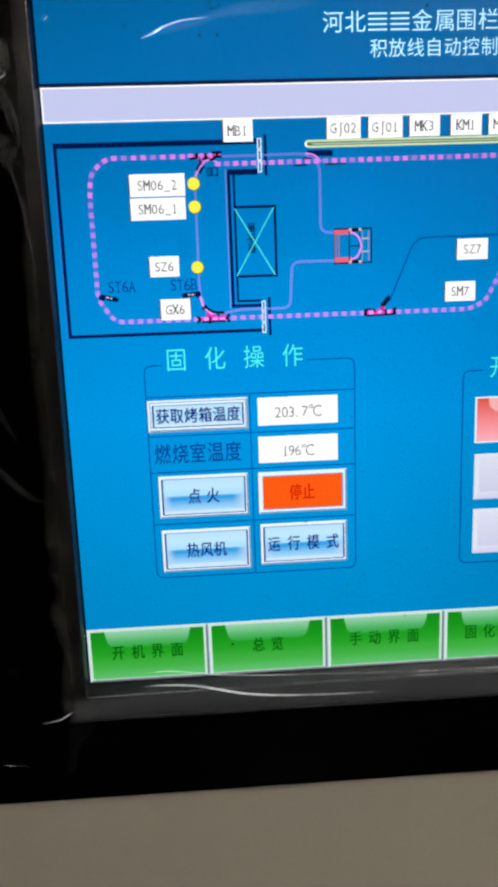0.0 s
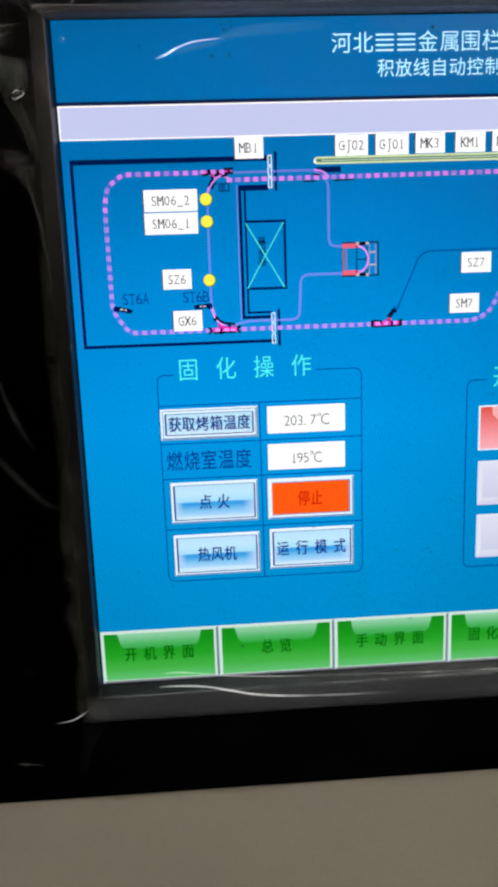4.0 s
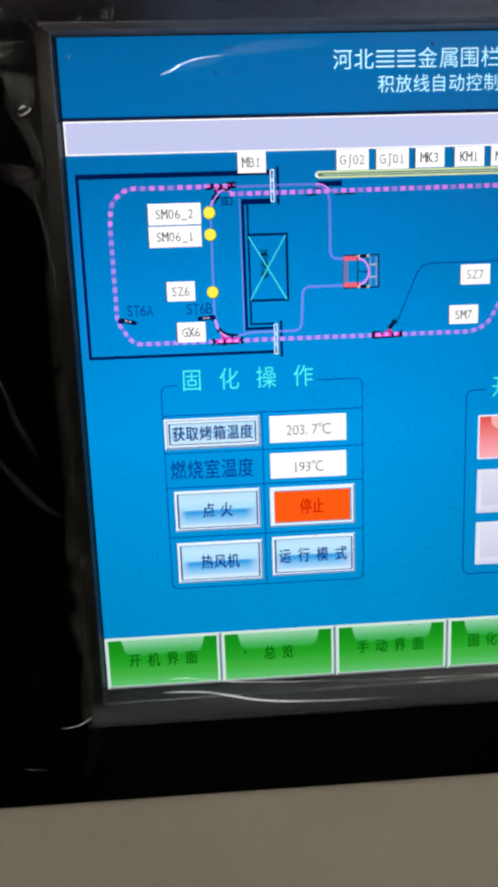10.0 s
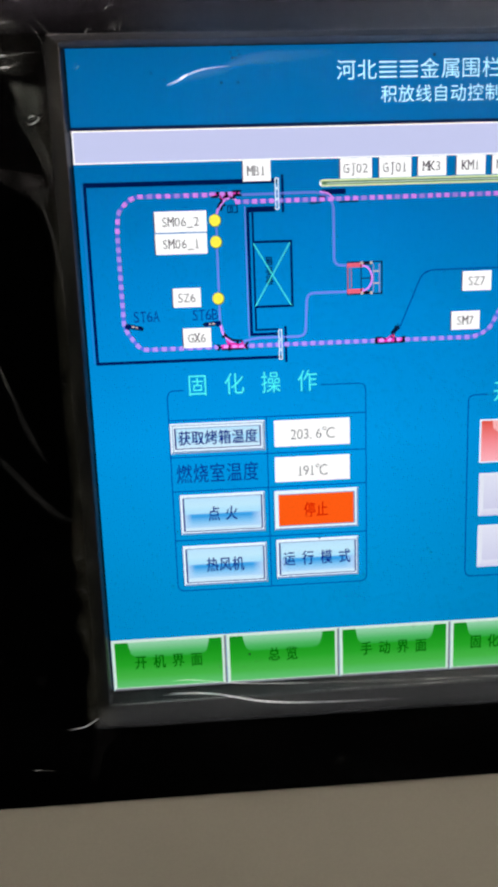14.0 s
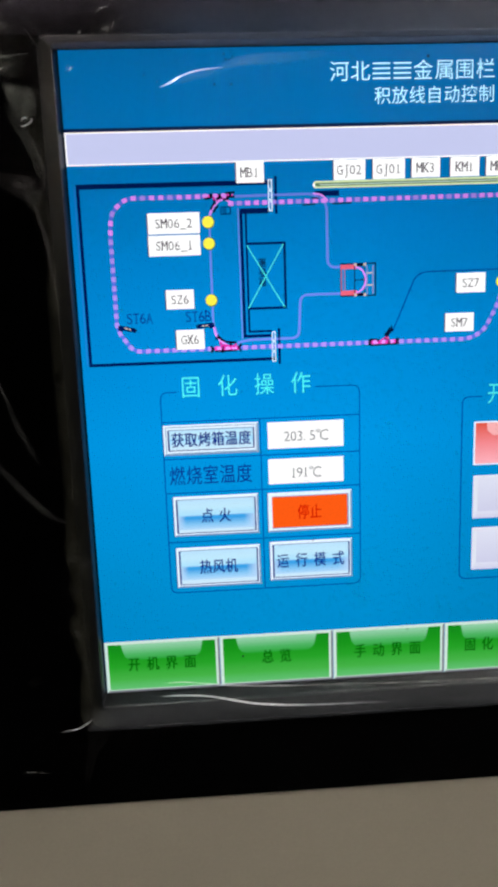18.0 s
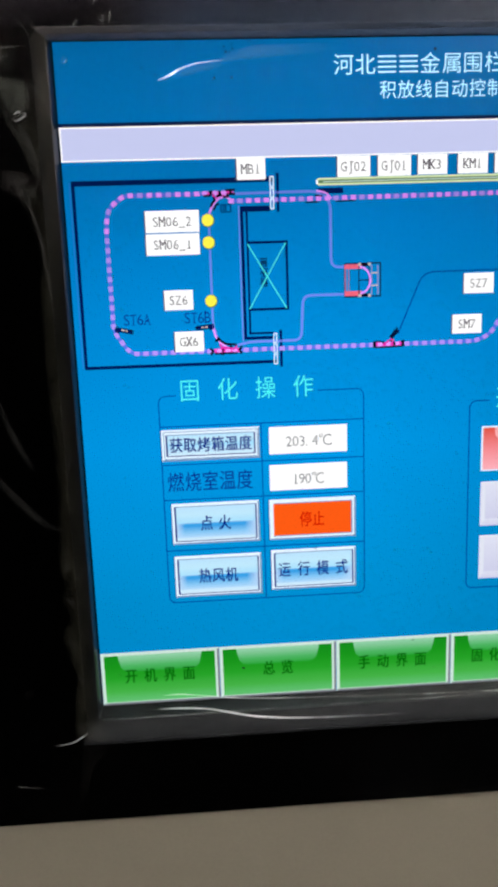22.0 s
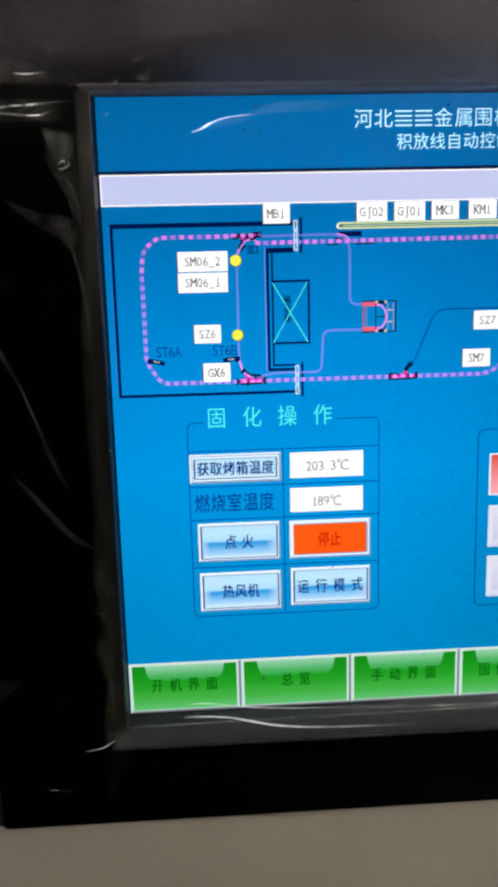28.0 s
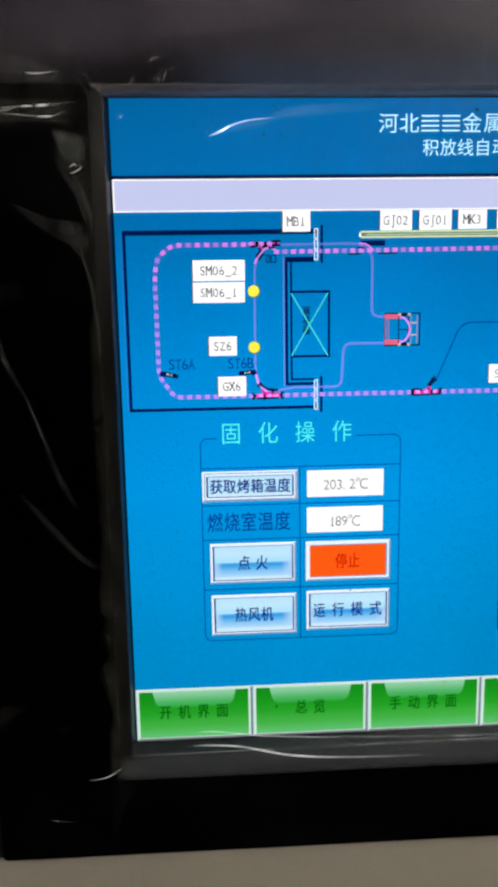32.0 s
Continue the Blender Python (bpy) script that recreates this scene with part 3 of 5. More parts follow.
def text(name, body, u, v, w, h, layer, material, parent, thin=-0.012, fill=0.9, depth=None, label="", bold=0.0):
    """Writing in even cells of w by h dots from the upper left corner (u, v); Chinese characters take the full cell, others half of it."""
    verts, faces = [], []
    d = layer * LAYER if depth is None else depth
    for ch in body:
        wide = ord(ch) > 0x2000
        cw = w if wide else w / 2
        if ch != " ":
            vs, fs = glyph(ch, 0.0 if wide else thin)
            k = len(verts)
            if ch == "℃":
                vs, fs = glyph("C", thin)
                x0, x1 = min(p[0] for p in vs), max(p[0] for p in vs)
                for x, y in vs:
                    verts.append(P(u + cw * (0.33 + 0.66 * (x - x0) / (x1 - x0)), v + h * (0.88 - y * 1.12), d))
                k2 = len(verts)
                for r in (0.15, 0.09):
                    verts += [P(u + cw * (0.19 + r * math.cos(radians(a))), v + h * 0.19 + cw * r * math.sin(radians(a)), d) for a in range(0, 360, 30)]
                faces += [(k2 + j, k2 + (j + 1) % 12, k2 + 12 + (j + 1) % 12, k2 + 12 + j) for j in range(12)]
            elif wide:
                x0, x1 = min(p[0] for p in vs), max(p[0] for p in vs)
                box = max(1.0, x1 - x0)
                for x, y in vs:
                    verts.append(P(u + cw / 2 + (x - (x0 + x1) / 2) * cw * 0.97 / box, v + h * (0.86 - y), d))
            else:
                x0, x1 = min(p[0] for p in vs), max(p[0] for p in vs)
                sx = min(cw * fill / (x1 - x0), h * 0.95)
                for x, y in vs:
                    verts.append(P(u + cw / 2 + (x - (x0 + x1) / 2) * sx, v + h * (0.86 - y * 1.02), d))
            faces += [tuple(i + k for i in f) for f in fs]
            heavy = bold if wide else (0.5 if ch in "MKX" else 0.0)
            if heavy:
                first = verts[k:]
                for n_copy, (du, dv) in enumerate(((0.5, 0.35), (0.5, -0.35), (-0.5, 0.0))):
                    k = len(verts)
                    verts += [p + Vector((heavy * S * du, -0.000008 * (n_copy + 1), heavy * S * dv)) for p in first]
                    faces += [tuple(i + k for i in f) for f in fs]
            for x0, x1, y in SERIFS.get(ch, ()):
                k = len(verts)
                for x, z in ((x0, y), (x1, y), (x1, y + 0.05), (x0, y + 0.05)):
                    verts.append(P(u + cw * x, v + h * (0.86 - z), d + 0.00001))
                faces.append((k, k + 1, k + 2, k + 3))
        u += cw
    me = bpy.data.meshes.new(name)
    me.from_pydata(verts, [], faces)
    return mesh_part(name, me, material, parent, label)


# ---- room round the cabinet ----
# Unseen room; its dark lower walls and floor keep the film's reflections black.
def wall(name, x0, y0, z0, x1, y1, z1, material):
    bm = bmesh.new()
    bmesh.ops.create_cube(bm, size=1, matrix=Matrix.LocRotScale(((x0 + x1) / 2, (y0 + y1) / 2, (z0 + z1) / 2), None, (x1 - x0, y1 - y0, z1 - z0)))
    return tagged(part(name, bm, material), "plain " + material.name.replace("_", " ") + " surface of the room", "room", kind="structure")


wall("floor", -2.4, -3.4, -0.12, 2.8, 0.9, 0.0, FLOOR)
wall("ceiling", -2.4, -3.4, 3.0, 2.8, 0.9, 3.12, CEIL)
wall("wall_north", -2.4, 0.8, 0.0, 2.8, 0.9, 3.0, WALL)
wall("wall_south_lower", -2.4, -3.4, 0.0, 2.8, -3.3, 2.15, DARK_WALL)
wall("wall_south_upper", -2.4, -3.4, 2.15, 2.8, -3.3, 3.0, WALL)
wall("wall_west_lower", -2.4, -3.3, 0.0, -2.3, 0.8, 2.15, DARK_WALL)
wall("wall_west_upper", -2.4, -3.3, 2.15, -2.3, 0.8, 3.0, WALL)
wall("wall_east_lower", 2.7, -3.3, 0.0, 2.8, 0.8, 2.15, DARK_WALL)
wall("wall_east_upper", 2.7, -3.3, 2.15, 2.8, 0.8, 3.0, WALL)


def tube_lamp(x, y):
    """A fluorescent batten on the ceiling."""
    lamp = thing("ceiling_lamp", (x, y, 3.0), "white fluorescent batten lamp fixed to the ceiling", "lamp", "lamps on the ceiling")
    bm = bmesh.new()
    bmesh.ops.create_cube(bm, size=1, matrix=Matrix.LocRotScale((0, 0, -0.03), None, (1.3, 0.09, 0.06)))
    bmesh.ops.bevel(bm, geom=bm.edges[:], offset=0.008, segments=2, affect="EDGES")
    part("housing", bm, CEIL, lamp)
    bm = bmesh.new()
    bmesh.ops.create_cone(bm, cap_ends=True, segments=20, radius1=0.019, radius2=0.019, depth=1.2,
                          matrix=Matrix.Translation((0, 0, -0.085)) @ Matrix.Rotation(radians(90), 4, "Y"))
    part("tube", bm, glow("tube_light", (255, 251, 248), TUBE * 6, even=True), lamp, "glowing glass tube")
    for sx in (-0.62, 0.62):
        bm = bmesh.new()
        bmesh.ops.create_cube(bm, size=1, matrix=Matrix.LocRotScale((sx, 0, -0.075), None, (0.03, 0.045, 0.05)))
        part("lamp_holder", bm, CEIL, lamp)
    return lamp


first_lamp = tube_lamp(1.55, -1.5)
copy_thing(first_lamp, pose(1.55, -2.6, 3.0))
copy_thing(first_lamp, pose(1.55, -2.05, 3.0))

# ---- control cabinet ----
cabinet = thing("control_cabinet", (0.15, 0, 0), "beige powder-coated steel control cabinet", "cabinet")
BEZ = (-174.5, -120.0, 1178.0, 923.0)     # outer edges of the bezel: left, top, right, bottom
HOLE = (-150.0, -100.0, 1155.0, 895.0)


def door():
    """The cabinet's door with the opening for the panel."""
    x0, x1, z0, z1 = -0.30, 0.60, 0.12, 2.0
    hx0, hx1 = HOLE[0] * S, HOLE[2] * S
    hz0, hz1 = V0 - HOLE[3] * S, V0 - HOLE[1] * S
    bm = bmesh.new()
    xs, zs = [x0, hx0, hx1, x1], [z0, hz0, hz1, z1]
    for i in range(3):
        for j in range(3):
            if i == 1 and j == 1:
                continue
            bmesh.ops.create_cube(bm, size=1, matrix=Matrix.LocRotScale(
                ((xs[i] + xs[i + 1]) / 2 - 0.15, 0.0115, (zs[j] + zs[j + 1]) / 2), None, (xs[i + 1] - xs[i], 0.018, zs[j + 1] - zs[j])))
    bmesh.ops.remove_doubles(bm, verts=bm.verts, dist=1e-5)
    return part("door", bm, BEIGE, cabinet, "smooth beige painted steel door")


door()
bm = bmesh.new()
for x0, x1, y0, y1, z0, z1 in ((-0.33, -0.305, 0.0, 0.45, 0.1, 2.03), (0.605, 0.63, 0.0, 0.45, 0.1, 2.03), (-0.305, 0.605, 0.0, 0.45, 2.005, 2.03),
                               (-0.305, 0.605, 0.0, 0.45, 0.1, 0.115), (-0.305, 0.605, 0.43, 0.45, 0.115, 2.005)):
    bmesh.ops.create_cube(bm, size=1, matrix=Matrix.LocRotScale(((x0 + x1) / 2 - 0.15, (y0 + y1) / 2, (z0 + z1) / 2), None, (x1 - x0, y1 - y0, z1 - z0)))
part("body", bm, BEIGE, cabinet)
bm = bmesh.new()
bmesh.ops.create_cube(bm, size=1, matrix=Matrix.LocRotScale((0, 0.23, 0.05), None, (0.9, 0.4, 0.1)))
part("plinth", bm, BLACK, cabinet, "black base plinth")

# ---- touch panel ----
panel = thing("touch_panel", (0, 0, V0 - BASE_V * S), "industrial touch panel with black bezel showing a conveyor control page", "screen")
FRONT = 7 * S


def ring(bm, loops):
    """Joins nested rectangles (u0, v0, u1, v1, d), with rounded corners, into one skin."""
    rows = []
    for u0, v0, u1, v1, d, r in loops:
        row = []
        for cu, cv, a0 in ((u1 - r, v0 + r, 0), (u0 + r, v0 + r, 90), (u0 + r, v1 - r, 180), (u1 - r, v1 - r, 270)):
            for k in range(5):
                a = radians(a0 + k * 22.5)
                row.append(bm.verts.new(P(cu + r * math.cos(a), cv - r * math.sin(a), d)))
        rows.append(row)
    for a, b in zip(rows, rows[1:]):
        k = len(a)
        for i in range(k):
            j = (i + 1) % k
            bm.faces.new((a[i], a[j], b[j], b[i]))


bm = bmesh.new()
ring(bm, [(*BEZ, 0.0006, 6), (*BEZ, FRONT - 0.0003, 6), (BEZ[0] + 1.5, BEZ[1] + 1.5, BEZ[2] - 1.5, BEZ[3] - 1.5, FRONT, 5),
          (-21, 2, 1028, 813, FRONT, 14)])
bmesh.ops.recalc_face_normals(bm, faces=bm.faces)
part("bezel", bm, BLACK, panel, "black plastic front bezel")
bm = bmesh.new()
ring(bm, [(-21, 2, 1028, 813, FRONT, 14), (-19.5, 2.8, 1026.5, 811, FRONT - 0.0001, 13), (-6.5, 7.5, 1013.5, 787, 0.0017, 6)])
bm3 = bmesh.new()
ring(bm3, [(-6.5, 7.5, 1013.5, 787, 0.0017, 6), (-5.4, 8.4, 1012.4, 785, 0.0015, 5), (-1.6, 12.2, 1008.6, 771, -0.0002, 2), (-1.6, 12.2, 1008.6, 771, -0.003, 2)])
part("bezel_recess", bm3, LIP, panel, "glossy black wall of the recess round the display")
# added dark strip that stands in for the bezel's shade on the door
bm2 = bmesh.new()
slab(bm2, rect(-192, -118, -172, 921), 0.0001, 0.0006)
bmesh.ops.recalc_face_normals(bm2, faces=bm2.faces)
part("gasket", bm2, BEZEL_SHADE, panel, "dark strip for the bezel's shade on the door")
part("bezel_slope", bm, CHAMFER, panel, "dark grey sloped inner edge of the bezel")
bm = bmesh.new()
slab(bm, rect(-6, 11, 1013, 789), -0.0042, -0.0032)
part("backing", bm, BLACK, panel)
bm = bmesh.new()
slab(bm, rect(HOLE[0] + 3, HOLE[1] + 3, HOLE[2] - 3, HOLE[3] - 3), -0.06, -0.0045)
bmesh.ops.recalc_face_normals(bm, faces=bm.faces)
part("housing", bm, STEEL, panel)

# windows in the display for the rolling digits
W1 = (264.6, 436.5, 272.4, 457.5)
W2 = (248.3, 481.5, 263.2, 503.5)
display = with_hole("display", (0, 14, 1007, 769), [W1, W2], -0.0001, 0.0, BLUE, panel, "glowing blue display")

# header
plate("header_bar", rect(0, 99, 1007, 132), 1, PALE, panel, "pale violet bar")
line("header_edge", [(0, 98.6), (1007, 98.6)], 1.6, 2, WHITE, panel)
line("header_edge", [(0, 132), (1007, 132)], 1.6, 2, WHITE, panel)
line("header_edge", [(1, 99), (1, 132)], 1.6, 1.5, WHITE, panel)
line("header_shadow", [(0, 95.8), (1007, 95.8)], 3.8, 1, DEEP, panel)


def bars(name, u, v, w, h, rows, layer, material, parent):
    """Plain bars in place of a word that is not spelled out."""
    bm = bmesh.new()
    for u0, v0, u1, v1 in rows:
        slab(bm, rect(u + w * u0, v + h * v0, u + w * u1, v + h * v1), (layer - 0.5) * LAYER, layer * LAYER)
    bmesh.ops.recalc_face_normals(bm, faces=bm.faces)
    return part(name, bm, material, parent)


text("title", "河北", 294.0, 29.5, 23.5, 22.5, 2, TITLE, panel, thin=-0.006)
bars("title_bar", 294.0 + 23.5 * 2, 30.5, 47.0, 20.5, [(a, b, a + 0.42, b + 0.085) for a in (0.04, 0.54) for b in (0.08, 0.33, 0.58, 0.83)], 2, TITLE, panel)
text("title", "金属围栏", 294.0 + 23.5 * 4, 29.5, 23.5, 22.5, 2, TITLE, panel, thin=-0.006)
text("title", "积放线自动控制", 344.0, 56.8, 19.7, 19.5, 2, TITLE, panel, thin=-0.006)


# label boxes of the plan
def tag_box(name, u0, v0, u1, v1, body, tu, tw, th):
    box = plate(name, rect(u0, v0, u1, v1), 3, WHITE, panel, "white label box")
    line("shadow_edge", [(u0, v0), (u0, v1)], 1.3, 3.4, INK, box)
    if body:
        text("lettering", body, tu, (v0 + v1) / 2 - th / 2, tw, th, 4, INK, box, thin=-0.008)
    return box


for body, u0, v0, u1, v1 in (("MB1", 186.8, 132.9, 218.7, 155.2), ("GJ02", 297.2, 133.2, 334.2, 154.8), ("GJ01", 342.0, 133.2, 379.6, 154.8),
                             ("MK3", 386.6, 133.2, 420.2, 154.2), ("KM1", 431.4, 133.2, 465.8, 154.2), ("MK", 473.0, 133.2, 508.0, 154.2),
                             ("SM06_2", 84.8, 185.2, 144.2, 208.2), ("SM06_1", 84.4, 209.6, 143.8, 232.4), ("SZ6", 101.0, 270.4, 133.6, 292.2),
                             ("GX6", 110.4, 316.2, 143.6, 339.0), ("SZ7", 441.0, 262.0, 476.4, 284.6), ("SM7", 428.4, 308.0, 463.4, 329.6)):
    wd = 14.4
    width = wd / 2 * len(body)
    tag_box("label_box", u0, v0, u1, v1, body, (u0 + u1) / 2 - width / 2 if body != "MK" else u0 + 5.5, wd, 14.2)

# oven outline
line("oven_outline", [(226, 155.0), (10.0, 155.0), (10.0, 353.5), (226, 353.5)], 3.6, 1, NAVY, panel, "navy outline of the curing oven")
line("outline_top", [(226, 155.0), (8.2, 155.0)], 5.4, 1.5, NAVY, panel)
line("outline_glint", [(6.6, 154), (6.6, 354)], 1.3, 1, SOFTBLUE, panel)
line("wall_line", [(223, 185.8), (191.2, 185.8), (191.2, 326.2), (223, 326.2)], 3.4, 1, NAVY, panel, "navy inner wall line")
line("wall_line", [(223, 321.0), (196.6, 321.0), (196.6, 187)], 2.4, 1.5, NAVY, panel)
plate("wall_beam", rect(190.2, 182.6, 222.6, 188.6), 1.7, NAVY, panel)
line("wall_glint", [(188.2, 182), (188.2, 329)], 1.2, 1.5, VIOLET, panel)


def gate(u, v0, v1):
    g = line("gate", [(u + 6.4, v0 - 4), (u + 6.4, v1 + 2)], 3.0, 2, NAVY, panel, "narrow white gate symbol with a navy shadow")
    n = 3
    for k in range(n):
        a = v0 + (v1 - v0) * k / n
        b = v0 + (v1 - v0) * (k + 0.86) / n
        line("gate_leaf", [(u - 1.7, a), (u + 1.7, a), (u + 1.7, b), (u - 1.7, b), (u - 1.7, a)], 1.2, 3, DIM, g)


gate(225.2, 152.4, 187.6)
gate(224.7, 322.0, 357.8)

# burner box
line("burner_box", [(197.5, 221.5), (240, 221.5), (240, 294.5), (197.5, 294.5)], 2.8, 2, NAVY, panel, "navy burner box with a cyan cross")
line("cross", [(196.5, 223), (238.6, 294)], 1.3, 3, CYAN, panel)
line("cross", [(238.6, 223), (196.5, 294)], 1.3, 3, CYAN, panel)
for k in range(3):
    bars("burner_lettering", 209.0, 238 + 10.9 * k, 9.6, 10.2, [(0.05, 0.06, 0.95, 0.16), (0.2, 0.34, 0.85, 0.44), (0.0, 0.6, 1.0, 0.7), (0.2, 0.86, 0.9, 0.96), (0.44, 0.2, 0.56, 0.9), (0.1, 0.46, 0.9, 0.54), (0.2 + 0.25 * (k == 1), 0.0, 0.3 + 0.25 * (k == 1), 1.0), (0.72, 0.12, 0.84, 0.9)], 2.5, DEEP, panel)

# conveyor track of violet line and pink links
DASH = bpy.data.meshes.new("link")
bm = bmesh.new()
L2, H2 = 2.9 * S, 2.4 * S
bmesh.ops.create_cube(bm, size=1, matrix=Matrix.LocRotScale(None, None, (2 * L2, LAYER * 0.5, 2 * H2)))
bm.to_mesh(DASH)
bm.free()
DASH.materials.append(PINK)
DASH_PALE = DASH.copy()
DASH_PALE.materials[0] = LILAC
LINKS = (DASH, DASH_PALE)


def track(pts, first, step, label, low=999):
    """A conveyor line with its links set along it."""
    base = line("conveyor_line", pts, 3.7, 2, TRACK, panel, label)
    left, count = first, 0
    for a, b in zip(pts, pts[1:]):
        a, b = Vector(a), Vector(b)
        run, go = (b - a).length, (b - a).normalized()
        while left < run:
            p = a + go * left
            o = new("link", LINKS[p.y > low or count % 7 in (2, 6)])
            count += 1
            o.parent = base
            o.matrix_basis = Matrix.Translation(P(p.x, p.y, 2.6 * LAYER)) @ Matrix.Rotation(math.atan2(go.y, go.x), 4, "Y")
            left += step
        left -= run


track([(520, 175.2), (300, 176.5), (179, 176.9)], 2.0, 9.65, "violet conveyor line with pink links")
track(bend([(178, 168.6), (62.0, 168.6), (45.2, 183.5), (42.8, 206.0), (43.5, 314), (61.0, 339.2), (458, 338.8), (476, 330), (492, 299), (500, 270)], 9, 6), 4.0, 10.3, "violet conveyor loop with pink links", 225)

for pts, w in ((bend([(182, 169.3), (275, 168.7), (289.7, 179.5), (289.7, 250.6), (311, 251.0)], 9), 2.6),
               (bend([(310, 280.8), (257.4, 280.9), (254.6, 330.4), (197, 330.2), (182, 333.4)], 9), 2.6),
               (bend([(178, 172.4), (167, 172.6), (156.2, 186), (155.0, 205), (154.6, 310), (158.5, 324), (170, 334)], 9), 2.2)):
    line("side_line", pts, w, 2, VIOLET, panel, "thin violet side line")

# long yellow loader
bm = bmesh.new()
arc = [(278 - 3 * math.sin(radians(a)), 159.1 - 2.9 * math.cos(radians(a))) for a in range(0, 181, 20)]
slab(bm, list(reversed(arc + [(520, 162.0), (520, 156.2)])), 1.5 * LAYER, 2 * LAYER)
bmesh.ops.recalc_face_normals(bm, faces=bm.faces)
loader = part("loader", bm, OLIVE, panel, "long olive bar with a lemon rim")
line("rim", [(520, 156.2)] + [p for p in arc] + [(520, 162.0)], 2.1, 3, LEMON, loader)
line("tip", arc[3:8], 2.4, 3.3, WHITE, loader)
line("groove", [(282, 159.3), (520, 159.0)], 0.9, 3.2, MINT, loader)
plate("loader_foot", rect(276.5, 165.6, 304, 171.6), 1.8, NAVY, panel)


# switches of the track
def bead(u, v, w, h, material, parent):
    plate("bead", [(u + w * math.cos(radians(a)), v - h * math.sin(radians(a))) for a in range(180, 540, 30)], 3.3, material, parent)


def blades(parent, material, runs):
    """Dark or coloured blades of a switch, each as a width and its points."""
    for w, *pts in runs:
        line("blade", pts, w * (1.6 if material is BLACKISH else 1.0), 3.9 if material is BLACKISH else 3.6, material, parent)


upper = line("track_switch", [(154, 168.4), (183, 168.2)], 3.2, 3, MAGENTA, panel, "magenta track switch with dark blades")
for u in (151.5, 162.8, 172.4):
    bead(u, 168.0, 3.2, 2.3, PINK, upper)
blades(upper, CRIMSON, [(2.6, (161.0, 169.6), (161.8, 174.8)), (2.2, (163.2, 173.4), (172.8, 170.8)), (1.8, (168, 171.6), (177, 172.2))])
blades(upper, BLACKISH, [(2.2, (158.0, 165.4), (158.6, 170.6)), (1.8, (167.6, 165.8), (168.2, 170.4)), (1.5, (174.4, 165.5), (185, 165.0)), (1.5, (175, 169.9), (185, 169.6)),
                         (1.6, (179.6, 165.6), (180.0, 169.6)), (1.5, (150.4, 171.2), (158.0, 170.6)), (1.5, (163.2, 175.2), (159.6, 178.4), (157.2, 182.8)),
                         (1.4, (166.6, 179.2), (163.0, 181.4), (160.4, 186.2)), (1.7, (164.2, 171.6), (170.4, 170.4)), (1.5, (160.6, 172.4), (162.6, 176.4)), (1.4, (171.4, 172.6), (178, 172.0))])
line("branch", bend([(180, 175.6), (174, 171.8), (166.5, 173.4), (158.4, 182.4), (155.6, 190)], 6), 2.2, 3.8, PINK, upper)
lower = line("track_switch", [(155, 339.2), (183, 339.0)], 5.0, 3, MAGENTA, panel, "magenta track switch with dark blades")
for u in (160.4, 170.6, 178.2):
    bead(u, 339.4, 3.0, 2.2, PINK, lower)
blades(lower, CRIMSON, [(2.4, (161.4, 331.6), (164.6, 337.6)), (2.0, (164, 335.2), (176, 336.6)), (2.0, (176.5, 337.8), (181, 334.2))])
blades(lower, BLACKISH, [(1.7, (150.6, 336.2), (153.8, 339.4), (150.8, 343.4)), (1.7, (186.4, 334.6), (183.4, 338.8), (186.2, 343.2)), (1.6, (159.0, 323.6), (163.4, 328.6), (168.6, 331.6), (180.4, 332.8)),
                         (1.8, (156.2, 327.6), (160.2, 327.0)), (2.0, (164.0, 341.2), (164.6, 344.2)), (1.4, (165.6, 337), (164.0, 341)), (1.4, (155.6, 342.2), (181.5, 342.0)), (1.5, (173.5, 333), (174.6, 336.4))])
line("branch", bend([(154.6, 312), (157.2, 324), (163, 331), (170, 336)], 6), 2.2, 3.2, PINK, lower)
line("switch_symbol", [(171.8, 181.4), (171.8, 188)], 1.2, 3, NAVY, panel)
line("switch_symbol", [(168.8, 180.6), (168.8, 188.2), (174, 188.2), (174, 180.6), (168.8, 180.6)], 1.3, 3, NAVY, panel)
line("switch_symbol", [(175.4, 180.6), (179.4, 180.6), (179.4, 188.2), (175.4, 188.2)], 1.3, 3, NAVY, panel)
sw = line("track_switch", [(339, 338.6), (371, 338.4)], 4.4, 3, MAGENTA, panel, "magenta track switch with dark blades")
for u in (345.5, 355, 364.6):
    bead(u, 338.4, 3.2, 2.2, PINK, sw)
blades(sw, BLACKISH, [(2.2, (339.0, 335.0), (338.6, 342.4)), (1.6, (370.2, 335), (372.8, 341.6)), (1.6, (372.8, 334.4), (370.4, 341.8)), (1.2, (340, 342.2), (371, 341.4)), (1.6, (348.4, 335), (349, 338)),
                      (1.6, (361.6, 336), (362, 342)), (1.2, (339, 335.2), (347, 335.4))])
blades(sw, CRIMSON, [(1.8, (349, 339.6), (354.6, 335.2), (359.4, 332.4)), (1.6, (357, 340), (361, 334.6))])
blades(sw, DEEP, [(5.0, (357.4, 332.0), (364.6, 323.4)), (1.8, (361.2, 322.4), (366.8, 325.6)), (1.6, (364.2, 319.8), (365.8, 324)), (1.4, (355.6, 333.6), (359, 336))])
bead(359.0, 333.4, 1.8, 1.6, ORANGE, sw)
line("bypass_line", bend([(366, 327), (392.4, 265), (402, 259.2), (520, 258.6)], 8), 1.3, 2, TEXTBLUE, panel, "thin dark blue bypass line")
line("loader_tie", [(262, 180.6), (276, 180.2)], 1.6, 3, BLACKISH, panel)
